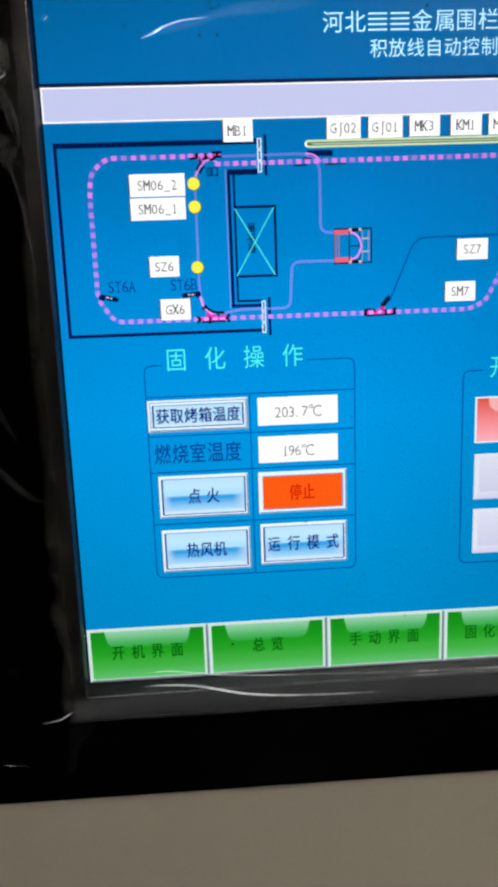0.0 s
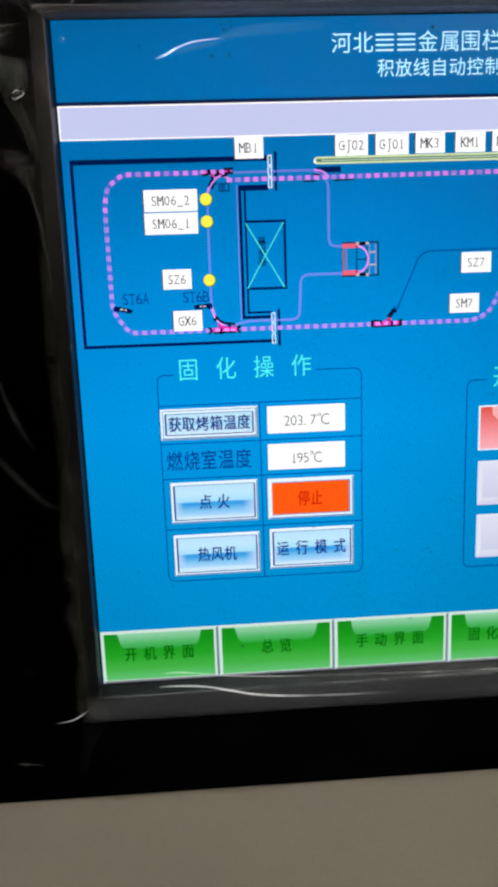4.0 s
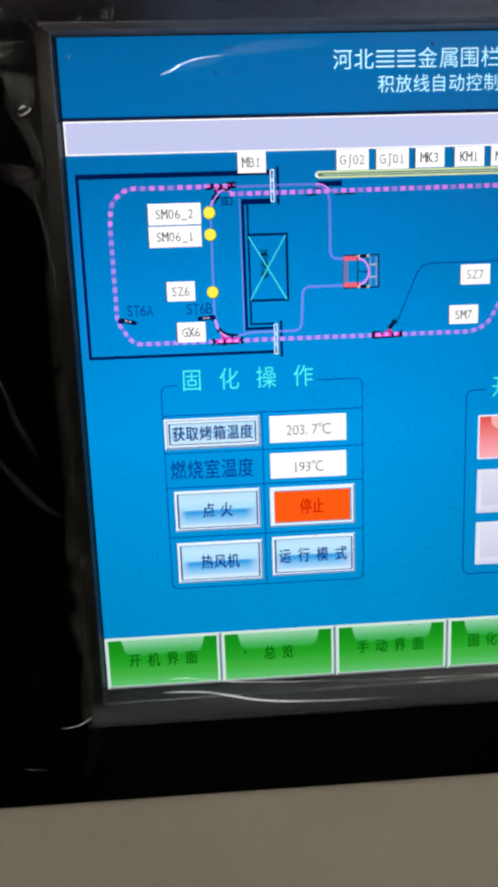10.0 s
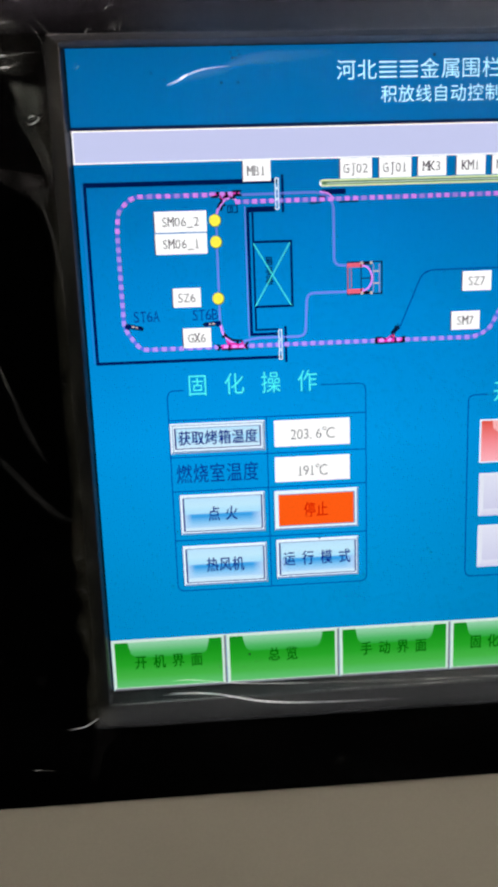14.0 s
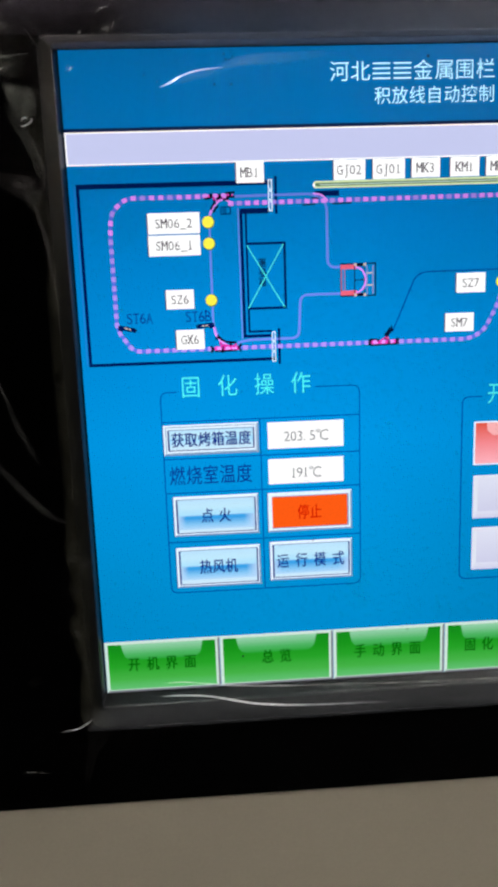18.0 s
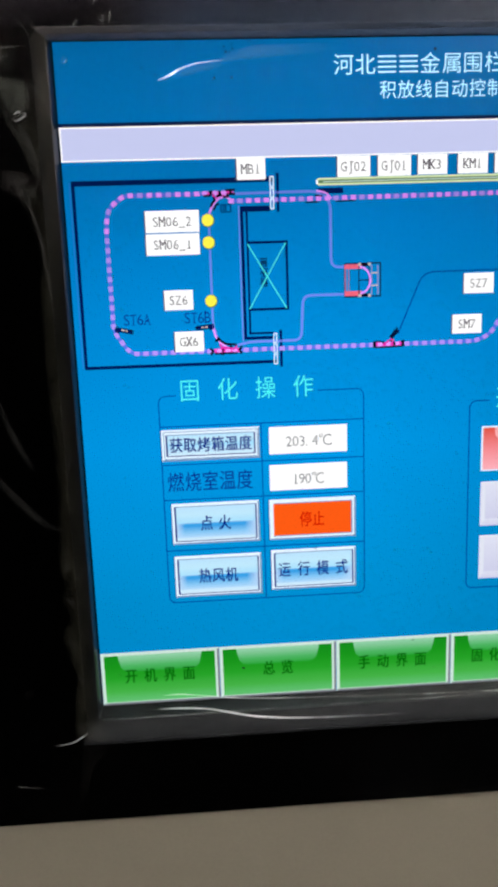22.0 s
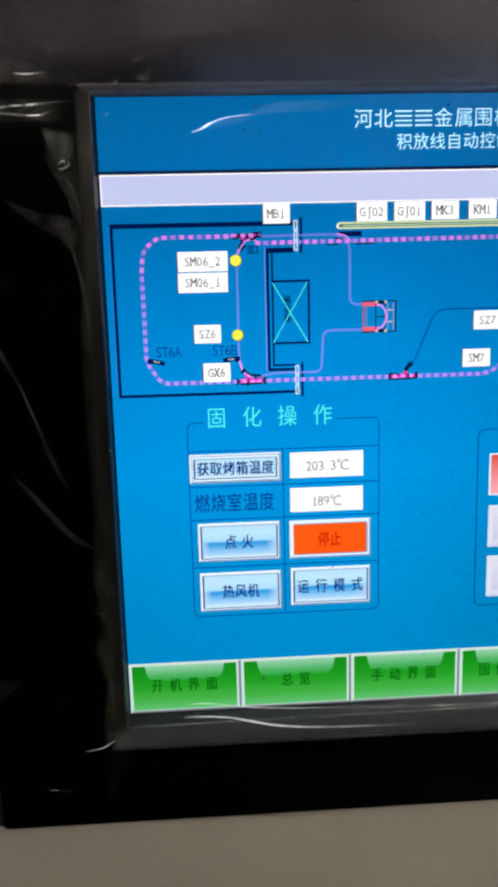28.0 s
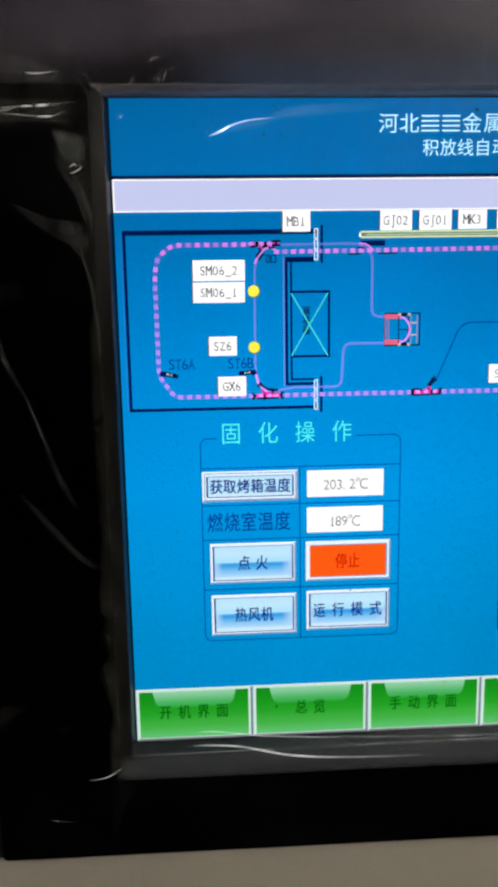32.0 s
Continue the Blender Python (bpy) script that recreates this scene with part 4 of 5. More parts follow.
line("loader_tie", [(296, 180.2), (318, 179.8)], 1.6, 3, BLACKISH, panel)
line("loader_tie", [(272, 173.4), (281, 173.8)], 1.6, 3, BLACKISH, panel)
line("loader_chute", bend([(274, 168.4), (284, 170), (291, 177)], 5), 2.0, 3, PINK, panel)

# trolley lift
lift = line("trolley_lift", [(305, 247.5), (345.6, 247.5), (345.6, 284), (305, 284), (305, 247.5)], 1.5, 3, BLACKISH, panel, "trolley lift symbol in red, cream and black")
plate("beam", rect(304.6, 248.4, 324, 253.4), 3.5, RED, lift)
plate("beam", rect(304.6, 277.8, 324, 283.2), 3.5, RED, lift)
line("frame", [(305.6, 250), (305.6, 282)], 1.6, 3.4, ROSEGREY, lift)
line("frame", [(309.4, 253), (309.4, 278)], 1.0, 3.4, ROSEGREY, lift)
line("frame", [(321, 249), (321, 283)], 1.2, 3.6, BLACKISH, lift)
line("frame", [(332.5, 249), (332.5, 283)], 1.2, 3.6, BLACKISH, lift)
line("frame", [(321, 266), (334, 266)], 1.2, 3.6, BLACKISH, lift)
line("frame", [(342.6, 250), (342.6, 282)], 1.5, 3.6, MAUVE, lift)
line("frame", [(335.6, 250), (335.6, 282)], 1.1, 3.6, MAUVE, lift)
plate("pad", rect(323.6, 247.2, 332.6, 250.8), 3.5, BLACKISH, lift)
plate("pad", rect(323.6, 280.8, 332.6, 284.4), 3.5, BLACKISH, lift)
line("frame", [(334.6, 258.4), (343, 258.4)], 1.6, 3.6, CREAM, lift)
line("frame", [(334.6, 272.2), (343, 272.2)], 1.6, 3.6, CREAM, lift)
line("arch", [(322 + 12 * math.sin(radians(a)), 266 - 14.5 * math.cos(radians(a))) for a in range(0, 181, 15)], 2.0, 3.8, PINK, lift)
for u, v in ((322, 248.6), (333, 248.6), (322, 283), (333, 283)):
    plate("bolt", rect(u - 1.6, v - 1.6, u + 1.6, v + 1.6), 4, CREAM, lift)

# captions and stops on the plan
text("caption", "ST6A", 54.6, 292.6, 15.2, 17, 3, CAPTION, panel, thin=-0.006)
text("caption", "ST6B", 122.4, 292.6, 15.2, 17, 3, CAPTION, panel, thin=-0.006)
for u, v, s, dip in ((49.0, 311.5, 1, 3.4), (151.5, 311.6, -1, 1.2)):
    st = line("stop_symbol", [(u - 2 * s, v - 0.6), (u + 7 * s, v + dip * 0.5), (u + 15 * s, v + dip)], 5.0, 3.2, NAVY, panel, "small dark navy stop symbol with a pale core")
    line("shell", [(u - 2.6 * s, v - 2.6), (u - 3.4 * s, v + 1.6), (u + 1 * s, v + 3.4)], 2.2, 3.4, NAVY, st)
    line("tip", [(u + 3 * s, v + 0.2), (u + 10 * s, v + dip * 0.6)], 1.7, 3.5, CREAM, st)
    line("tip", [(u + 6.4 * s, v - 1.6), (u + 7.6 * s, v + 3.0)], 1.2, 3.6, BLACKISH, st)
    line("tip", [(u + 11 * s, v + dip * 0.7 - 2.2), (u + 16.4 * s, v + dip - 0.6), (u + 14.6 * s, v + dip + 2.4)], 1.3, 3.6, BLACKISH, st)


# lamps of the plan
def lamp_dot(u, v):
    bm = bmesh.new()
    pts = [(6.4 * math.cos(radians(a)), 6.4 * math.sin(radians(a))) for a in range(0, 360, 12)]
    a = [bm.verts.new((x * S, -0.3 * LAYER, z * S)) for x, z in pts]
    b = [bm.verts.new((x * S, 0.3 * LAYER, z * S)) for x, z in pts]
    bm.faces.new(a), bm.faces.new(list(reversed(b)))
    for i in range(30):
        bm.faces.new((a[i], b[i], b[i - 1], a[i - 1]))
    bmesh.ops.recalc_face_normals(bm, faces=bm.faces)
    ob = part("indicator", bm, YELLOW, panel, "round yellow indicator")
    ob.location = P(u, v, 4.5 * LAYER)
    bm = bmesh.new()
    a = [bm.verts.new((x * S * 1.12 + 0.35 * S, 0.0, z * S * 1.12 - 0.3 * S)) for x, z in pts]
    bm.faces.new(a)
    ring_edge = bmesh.ops.extrude_face_region(bm, geom=bm.faces[:])["geom"]
    for k in ring_edge:
        if isinstance(k, bmesh.types.BMVert):
            k.co.y += 0.25 * LAYER
    bmesh.ops.recalc_face_normals(bm, faces=bm.faces)
    part("indicator_rim", bm, RIM, ob, "dark olive rim")
    return ob


dot_top = lamp_dot(153.5, 196.3)
dot_mid = lamp_dot(153.6, 219.9)
lamp_dot(153.5, 283.2)
lamp_dot(495.5, 272.8)

# ---- curing group ----
grp = line("group_frame", bend([(108, 388.6), (88.4, 388.6), (88.4, 639.5), (326, 639.5), (326, 388.6), (272, 388.6)], 9), 1.2, 1, LINE, panel, "thin blue frame round the curing controls")
for v in (424.2, 469.4, 511.8, 574.0):
    line("rule", [(88.4, v), (326, v)], 1.2, 1, LINE, grp)
line("rule", [(205.3, 424.2), (205.3, 639.5)], 1.2, 1, LINE, grp)
for k, ch in enumerate("固化操作"):
    text("heading", ch, 112.0 + 43.6 * k, 369.5, 25.5, 27.5, 2, CYAN, panel, thin=-0.006)


def frame_button(name, u0, v0, u1, v1, face, label, edge=4.0):
    """A raised button of the display: light rim, dark inner line that is thickest beside the face, face."""
    b = plate(name, rect(u0, v0, u1, v1), 2, DIM, panel, label)
    line("cast_edge", [(u0 - 0.5, v1), (u0 - 0.5, v0)], 1.2, 1.4, SHADE, b)
    line("rim_shade", [(u0 + 1, v1 - 1), (u1 - 1, v1 - 1), (u1 - 1, v0 + 1)], 1.8, 2.6, GREYV, b)
    ink = BTEXT if face is not ORANGE else GREYV
    if face is not ORANGE:
        line("inner_line", [(u0 + edge, v0 + edge), (u0 + edge, v1 - edge)], 2.0, 3.4, ink, b)
    line("inner_line", [(u1 - edge, v0 + edge), (u1 - edge, v1 - edge)], 1.7, 3.4, ink, b)
    for v in (v0 + edge, v1 - edge):
        line("inner_line", [(u0 + edge, v), (u1 - edge, v)], 1.0, 3.4, ink if v > v0 + edge else GREYV, b)
    plate("face", rect(u0 + edge, v0 + edge, u1 - edge, v1 - edge), 3, face, b)
    return b


b = frame_button("button", 89.2, 428.0, 203.2, 465.0, ICE, "silver button with pale blue face and double rim", 6.0)
line("inner_line", [(92.2, 430.6), (200.4, 430.6), (200.4, 462.4), (92.2, 462.4), (92.2, 430.6)], 0.9, 2.8, GREYV, b)
text("lettering", "获取烤箱温度", 97.8, 437.2, 16.1, 18.4, 4, BTEXT, b, bold=0.6)
text("caption", "燃烧室温度", 93.4, 478.0, 20.2, 25, 2, CAPTION, panel, bold=0.18)

for (u0, v0, u1, v1), label, body, tu, sp in (((96.6, 516.2, 200.2, 566.6), "silver button with glossy ice blue face", "点火", 129.4, 21.5),
                                              ((96.8, 581.2, 200.8, 633.0), "silver button with glossy ice blue face", "热风机", 124.6, 16.0),
                                              ((212.8, 579.4, 315.6, 630.0), "silver button with glossy ice blue face", "运行模式", 220.6, 23.2)):
    b = frame_button("button", u0, v0, u1, v1, ICE, label)
    plate("sheen", rect(u0 + 4.8, v0 + 24.5, u1 - 4.8, v0 + 42), 3.2, BAND, b)
    for k, ch in enumerate(body):
        text("lettering", ch, tu + sp * k, (v0 + v1) / 2 - 9.8, 15.8, 19.5, 4.2, BTEXT, b, bold=0.5)
b = frame_button("button", 212.0, 516.8, 315.8, 566.8, ORANGE, "silver-rimmed button with bright orange face", 5.0)
text("lettering", "停止", 247.6, 532.5, 15.4, 20, 4.2, OTEXT, b, bold=0.45)

# value fields with windows for the rolling digits
f1 = with_hole("value_field", (214.2, 429.6, 306.2, 462.0), [W1], 0.2 * LAYER, 0.6 * LAYER, PAPER, panel, "white temperature field")
text("digits", "203", 233.6, 438.6, 15.5, 17.2, 1, FINK, f1, thin=-0.008)
text("point", ".", 254.6, 438.6, 15.5, 17.2, 1, FINK, f1, thin=-0.008)
text("unit", "℃", 272.4, 438.6, 15.5, 17.2, 1, FINK, f1, thin=-0.008)
f2 = with_hole("value_field", (213.8, 474.8, 305.8, 506.0), [W2], 0.2 * LAYER, 0.6 * LAYER, PAPER, panel, "white temperature field")
text("digits", "1", 240.8, 484.1, 15.0, 17.2, 1, FINK, f2, thin=-0.008)
text("unit", "℃", 263.4, 484.1, 15.0, 17.2, 1, FINK, f2, thin=-0.008)
ROLL = 23.0       # distance from one reading to the next on a roll


def roll(readings, u, v, w, h, width):
    """A white strip behind the field that carries its readings one below the other."""
    n = len(readings)
    bm = bmesh.new()
    slab(bm, rect(u - 1.5, v - 4, u + width + 1.5, v + ROLL * (n - 1) + h + 4), -0.00045, -0.0003)
    bmesh.ops.recalc_face_normals(bm, faces=bm.faces)
    strip = part("reading_roll", bm, PAPER, panel, "white roll of readings behind the field")
    for k, body in enumerate(readings):
        text("reading", body, u, v + ROLL * k, w, h, 0, FINK, strip, thin=-0.008, depth=-0.00025)
    return strip


roll_1 = roll(["7", "6", "5", "4", "3", "2"], 264.6, 438.6, 15.5, 17.2, 7.8)
roll_2 = roll(["96", "95", "94", "93", "92", "91", "90", "89"], 248.2, 484.1, 15.0, 17.2, 15.0)

# ---- second group, only its edge is seen ----
line("group_frame", bend([(476, 408.8), (452.2, 408.8), (452.6, 641.5), (620, 641.5)], 9), 1.3, 1, LINE, panel, "thin blue frame round the second group")
text("heading", "开", 481.8, 392.0, 25.5, 27.5, 2, CYAN, panel, thin=-0.006)
b = plate("button", rect(467.2, 439.6, 571, 494.0), 2, DIM, panel, "glossy rose red button")
plate("face", rect(469.2, 441.4, 569, 492.4), 3, ROSE, b)
plate("sheen", [(484, 451), (491, 457), (547, 457), (554, 451), (555, 441.4), (483, 441.4)], 3.5, ROSEGLOSS, b)
for v0, v1 in ((507.2, 562.4), (574.4, 629.8)):
    b = plate("button", rect(467.8, v0, 571, v1), 2, SILVERLIT, panel, "silver grey button with bevelled rim")
    plate("face", rect(474, v0 + 3, 564, v1 - 9), 3, SILVER, b)
    plate("bevel", [(467.8, v1), (571, v1), (564, v1 - 9), (474, v1 - 9)], 2.8, SILVER, b)

# ---- page buttons ----
for k, (body, tu, sp) in enumerate((("开机界面", 28.0, 23.6), ("总览", 197.6, 22.8), ("手动界面", 316.8, 23.8), ("固化", 460.6, 23.0))):
    u0 = 145.0 * k
    u1 = u0 + 144.7
    b = plate("page_button", rect(u0 + 0.3, 700.4, u1, 768.6), 2, MINT, panel, "glossy green page button with a pale rim")
    line("rim_shade", [(u0 + 2, 767.6), (u1 - 1.2, 767.6), (u1 - 1.2, 702)], 2.4, 2.6, GRIM, b)
    plate("face", rect(u0 + 4.2, 704.2, u1 - 5.2, 765.4), 3, GREEN, b)
    g0, g1 = u0 + 22, u1 - 22
    pts = [(g0 + 13, 725.5), (g1 - 13, 725.5)] + [(g1 - 13 + 12 * math.sin(radians(a)), 713.5 + 12 * math.cos(radians(a))) for a in (30, 60, 90)] + [(g1 + 1, 704.2), (g0 - 1, 704.2)]
    pts += [(g0 + 13 - 12 * math.sin(radians(a)), 713.5 + 12 * math.cos(radians(a))) for a in (90, 60, 30)]
    plate("sheen", pts, 3.5, GLOSS, b)
    for j, ch in enumerate(body):
        text("lettering", ch, tu + sp * j, 722.0, 16.2, 19.5, 4, GTEXT, b, bold=0.55)


# ---- clear protective film ----
film = thing("protective_film", (0, 0, V0 - BASE_V * S), "clear wrinkled protective plastic film over the bezel", "film")
random.seed(4)


def sheet(name, u0, v0, u1, v1, nu, nv, height, material, label, left=None):
    """A sheet of film whose height over the display's face is given by height(u, v), in dots; left(v): its outer edge, where that is not straight."""
    bm = bmesh.new()
    uv = bm.loops.layers.uv.new("fold")

    def spot(i, j):
        v = v0 + (v1 - v0) * j / nv
        a = left(v) if left else u0
        u = a + (u1 - a) * i / nu
        return P(u, v, height(u, v) * S)

    g = [[bm.verts.new(spot(i, j)) for j in range(nv + 1)] for i in range(nu + 1)]
    for i in range(nu):
        for j in range(nv):
            f = bm.faces.new((g[i][j], g[i][j + 1], g[i + 1][j + 1], g[i + 1][j]))
            f.smooth = True
            for loop, (a, b) in zip(f.loops, ((i, j), (i, j + 1), (i + 1, j + 1), (i + 1, j))):
                loop[uv].uv = (a / nu, b / nv)
    return part(name, bm, material, film, label)


def slack(u, v):
    """Over the bezel's face: lies close to it, with long waves."""
    wob = 2.4 * noise.noise(Vector((u * 0.012 + v * 0.003, v * 0.007 - u * 0.003, 1.7))) + 0.8 * noise.noise(Vector((u * 0.04, v * 0.02, 7.1)))
    return 8.4 + max(0.0, 1.3 + wob)


def brow_height(u, v):
    """Over the upper bezel: smooth, and a little raised away from the display."""
    return 9.4 + max(0.0, -v) * 0.03 + 1.0 * noise.noise(Vector((u * 0.005, v * 0.009, 3.3)))


def slope_height(u, v):
    """From the bezel's face down to the display's edge."""
    wob = 1.0 * noise.noise(Vector((u * 0.05, v * 0.012, 4.2)))
    return max(5.0, 9.2 - max(0.0, u + 22) * 0.2) + max(0.0, 1.2 + wob)


def upper_height(u, v):
    wob = 0.8 * noise.noise(Vector((u * 0.02, v * 0.05, 9.4)))
    return max(5.0, 9.2 - max(0.0, v - 4) * 0.3) + max(0.0, 1.0 + wob)


def skirt_height(u, v):
    return 5.0 + max(0.0, v - 775) * 0.2 + 0.8 * noise.noise(Vector((u * 0.02, v * 0.05, 5.0)))


# outer edge of the milky side strip, from top to bottom
RIMS = [(50, -34), (96, -38), (124, -27), (142, -24), (158, -28), (172, -36), (187, -33), (206, -28), (236, -25), (265, -30), (372, -31), (480, -30), (538, -32), (583, -36), (606, -30), (622, -35),
        (645, -28), (672, -39), (700, -32), (723, -25), (757, -31), (806, -34)]


def rim_u(v):
    for (va, a), (vb, b) in zip(RIMS, RIMS[1:]):
        if v <= vb:
            f = min(1.0, max(0.0, (v - va) / (vb - va)))
            f = f * f * (3 - 2 * f)
            return a + (b - a) * f - 2.5
    return RIMS[-1][1] - 2.5


sheet("film_sheet", -173, -118, 1010, 2, 140, 24, brow_height, FILM, "film stretched over the upper bezel")
# mirrored room and display light is painted into these two sheets
sheet("film_tone", -173, -119, 1010, 2, 140, 24, lambda u, v: brow_height(u, v) + 0.8, BROW, "film over the upper bezel with a painted brownish room reflection")
sheet("film_tone", 60, -46, 1010, 2, 100, 16, lambda u, v: brow_height(u, v) + 1.4, BROW_COOL, "film above the display with its blue glow painted in")
sheet("film_sheet", -173, 2.2, -22, 918, 56, 300, slack, CLING, "film slack over the side of the bezel")
sheet("film_sheet", -21.7, 813.3, 1010, 918, 240, 40, slack, CLING, "film slack over the lower bezel")
sheet("film_tone", -30, 5, -3.4, 240, 10, 90, lambda u, v: slope_height(u, v) + 1.3, VEIL_TOP, "slack grey-brown film down to the display")
sheet("film_tone", -40, 52, -3.2, 806, 14, 300, lambda u, v: slope_height(u, v) + 0.8, VEIL, "slack olive-tinged film down to the display", rim_u)
# light on slopes and recess is painted into these, bar the flat sheet
sheet("film_tone", -12, 2.3, 1010, 15, 200, 6, upper_height, CREST, "slack film over the upper slope with painted grey-brown light", lambda v: -19 + (v - 2.3) * 1.25)
sheet("film_tone", -12, 2.3, 1010, 15, 200, 6, lambda u, v: upper_height(u, v) + 0.5, CREST_COOL, "film over the upper slope with a painted blue display reflection")
sheet("film_sheet", -2.5, 15.5, 1010, 768, 120, 90, lambda u, v: 5.0 + 0.5 * noise.noise(Vector((u * 0.01, v * 0.01, 2.0))), GLASSY, "flat film on the display")
sheet("film_tone", -13, 150, -1.2, 785, 5, 160, lambda u, v: slope_height(u, v) + 1.6, RECESS_SIDE, "slack film beside the display with its blue glow painted in")
sheet("film_tone", -4, 768.3, 1010, 785, 160, 6, skirt_height, RECESS, "slack film over the lower recess with a painted teal display reflection", lambda v: -2 - (v - 768) * 0.3)
sheet("film_tone", -20, 784.6, 1010, 814, 160, 10, lambda u, v: skirt_height(u, v) + 0.4, SKIRT, "slack film over the lower slope with painted lamp light", lambda v: -9 - (v - 784.6) * 0.75)


def fold(outline, d, material):
    """A soft bulge of slack film with the given outline."""
    n = len(outline)
    ring_pts = []
    for i in range(n):
        p0, p1, p2, p3 = (Vector(outline[(i + k) % n]) for k in (-1, 0, 1, 2))
        for k in range(5):
            f = k / 5
            ring_pts.append(0.5 * (2 * p1 + (p2 - p0) * f + (2 * p0 - 5 * p1 + 4 * p2 - p3) * f * f + (3 * p1 - p0 - 3 * p2 + p3) * f ** 3))
    mid = sum(ring_pts, Vector((0, 0))) / len(ring_pts)
    bm = bmesh.new()
    uv = bm.loops.layers.uv.new("fold")
    steps_out = 8
    rows = [[bm.verts.new(P(*(mid + (q - mid) * (r / steps_out)), (d + 1.5 * (1 - (r / steps_out) ** 2)) * S)) for q in ring_pts] for r in range(1, steps_out + 1)]
    centre = bm.verts.new(P(*mid, (d + 1.5) * S))
    k = len(ring_pts)
    for j in range(k):
        f = bm.faces.new((centre, rows[0][j], rows[0][(j + 1) % k]))
        for loop, r in zip(f.loops, (0, 1, 1)):
            loop[uv].uv = (r / steps_out, 0.5)
        for i in range(steps_out - 1):
            f = bm.faces.new((rows[i][j], rows[i + 1][j], rows[i + 1][(j + 1) % k], rows[i][(j + 1) % k]))
            for loop, r in zip(f.loops, (i + 1, i + 2, i + 2, i + 1)):
                loop[uv].uv = (r / steps_out, 0.5)
    for f in bm.faces:
        f.smooth = True
    return part("film_fold", bm, material, film, "soft bulge in the film with painted light")


def crease(pts, width, rise, material=None, name="crease"):
    """A sharp fold of the film with its caught light painted on: a narrow ridge along points (u, v, d)."""
    bm = bmesh.new()
    uv = bm.loops.layers.uv.new("fold")
    n = len(pts)
    rows = []
    for i, (u, v, d) in enumerate(pts):
        a, b = pts[max(i - 1, 0)], pts[min(i + 1, n - 1)]
        t = Vector((b[0] - a[0], b[1] - a[1])).normalized()
        s = math.sin(math.pi * i / (n - 1)) ** 0.7
        w = width * (0.35 + 0.65 * s)
        q = Vector((-t.y, t.x))
        rows.append([bm.verts.new(P(u + q.x * w * k, v + q.y * w * k, (d + rise * h * (0.2 + 0.8 * s)) * S)) for k, h in ((-1, 0), (-0.4, 0.8), (0, 1.0), (0.4, 0.8), (1, 0))])
    across = (0.0, 0.3, 0.5, 0.7, 1.0)
    for i, (a, b) in enumerate(zip(rows, rows[1:])):
        for k in range(4):
            f = bm.faces.new((a[k], b[k], b[k + 1], a[k + 1]))
            f.smooth = True
            for loop, place in zip(f.loops, ((i, k), (i + 1, k), (i + 1, k + 1), (i, k + 1))):
                loop[uv].uv = (place[0] / (n - 1), across[place[1]])
    return part(name, bm, material or CREASE, film, "ridge in the film with a painted highlight" if material is None else "ridge in the film with a faint painted highlight")


def curve_pts(ctrl, n=40):
    """Smooth run through control points (Catmull-Rom)."""
    c = [Vector(p) for p in ([ctrl[0]] + list(ctrl) + [ctrl[-1]])]
    out = []
    for i in range(1, len(c) - 2):
        for k in range(n // (len(ctrl) - 1)):
            f = k / (n // (len(ctrl) - 1))
            p0, p1, p2, p3 = c[i - 1:i + 3]
            out.append((0.5 * (2 * p1 + (p2 - p0) * f + (2 * p0 - 5 * p1 + 4 * p2 - p3) * f * f + (3 * p1 - p0 - 3 * p2 + p3) * f ** 3))[:])
    out.append(tuple(ctrl[-1]))
    return out


def at(d, *pts):
    return curve_pts([(u, v, d) for u, v in pts], 12 * len(pts))


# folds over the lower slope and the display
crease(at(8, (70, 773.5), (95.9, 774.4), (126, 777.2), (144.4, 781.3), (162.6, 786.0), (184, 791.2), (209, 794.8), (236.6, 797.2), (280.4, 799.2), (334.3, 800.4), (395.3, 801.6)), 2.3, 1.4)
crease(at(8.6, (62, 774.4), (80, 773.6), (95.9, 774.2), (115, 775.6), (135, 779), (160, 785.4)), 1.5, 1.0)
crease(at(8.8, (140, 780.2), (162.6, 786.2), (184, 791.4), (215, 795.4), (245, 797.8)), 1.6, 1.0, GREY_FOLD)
crease(at(8, (395, 801.6), (470, 802.5), (560, 803)), 2.2, 1.0, SOFT)
crease(at(5.5, (67.6, 758), (92.7, 757.2), (115, 760), (145.1, 764.2), (163.5, 766.6), (205, 769.8), (237.6, 771.6), (294.7, 773.4)), 1.5, 0.6)
crease(at(5.8, (74, 757.8), (92.7, 757), (110, 759), (126, 761.6)), 1.2, 0.6)
crease(at(6, (210, 770.4), (290, 773.4), (395.9, 777.1), (520, 779), (620, 780)), 1.8, 0.6, GREY_FOLD)
crease(at(10, (-62, 813.8), (-41.1, 811), (-29.7, 805.5), (-19.8, 799)), 1.3, 1.0)
# the next three paint the highlight on the slope's inner edge
crease(at(6, (-14, 785.4), (15.7, 785.4), (84.3, 784.8), (137.4, 784.3), (194.5, 784), (260, 783.7)), 1.1, 0.6, GREY_FOLD)
crease(at(6.2, (-10, 785.4), (40, 785.1), (90, 784.8), (150, 784.3)), 0.9, 0.6, GREY_FOLD)
crease(at(6, (230, 783.8), (300, 783.5), (420, 783), (560, 782)), 1.3, 0.6, GREY_FOLD)
crease(at(8, (351, 784.4), (356, 786), (362, 789.2)), 1.0, 0.6, GREY_FOLD)
crease(at(10, (-111.4, 866.2), (-103, 867.4), (-96, 868.2)), 1.2, 0.8, GREY_FOLD)
crease(at(10, (-100, 867.8), (-90, 869), (-80, 869.9)), 1.4, 0.8, SOFT)
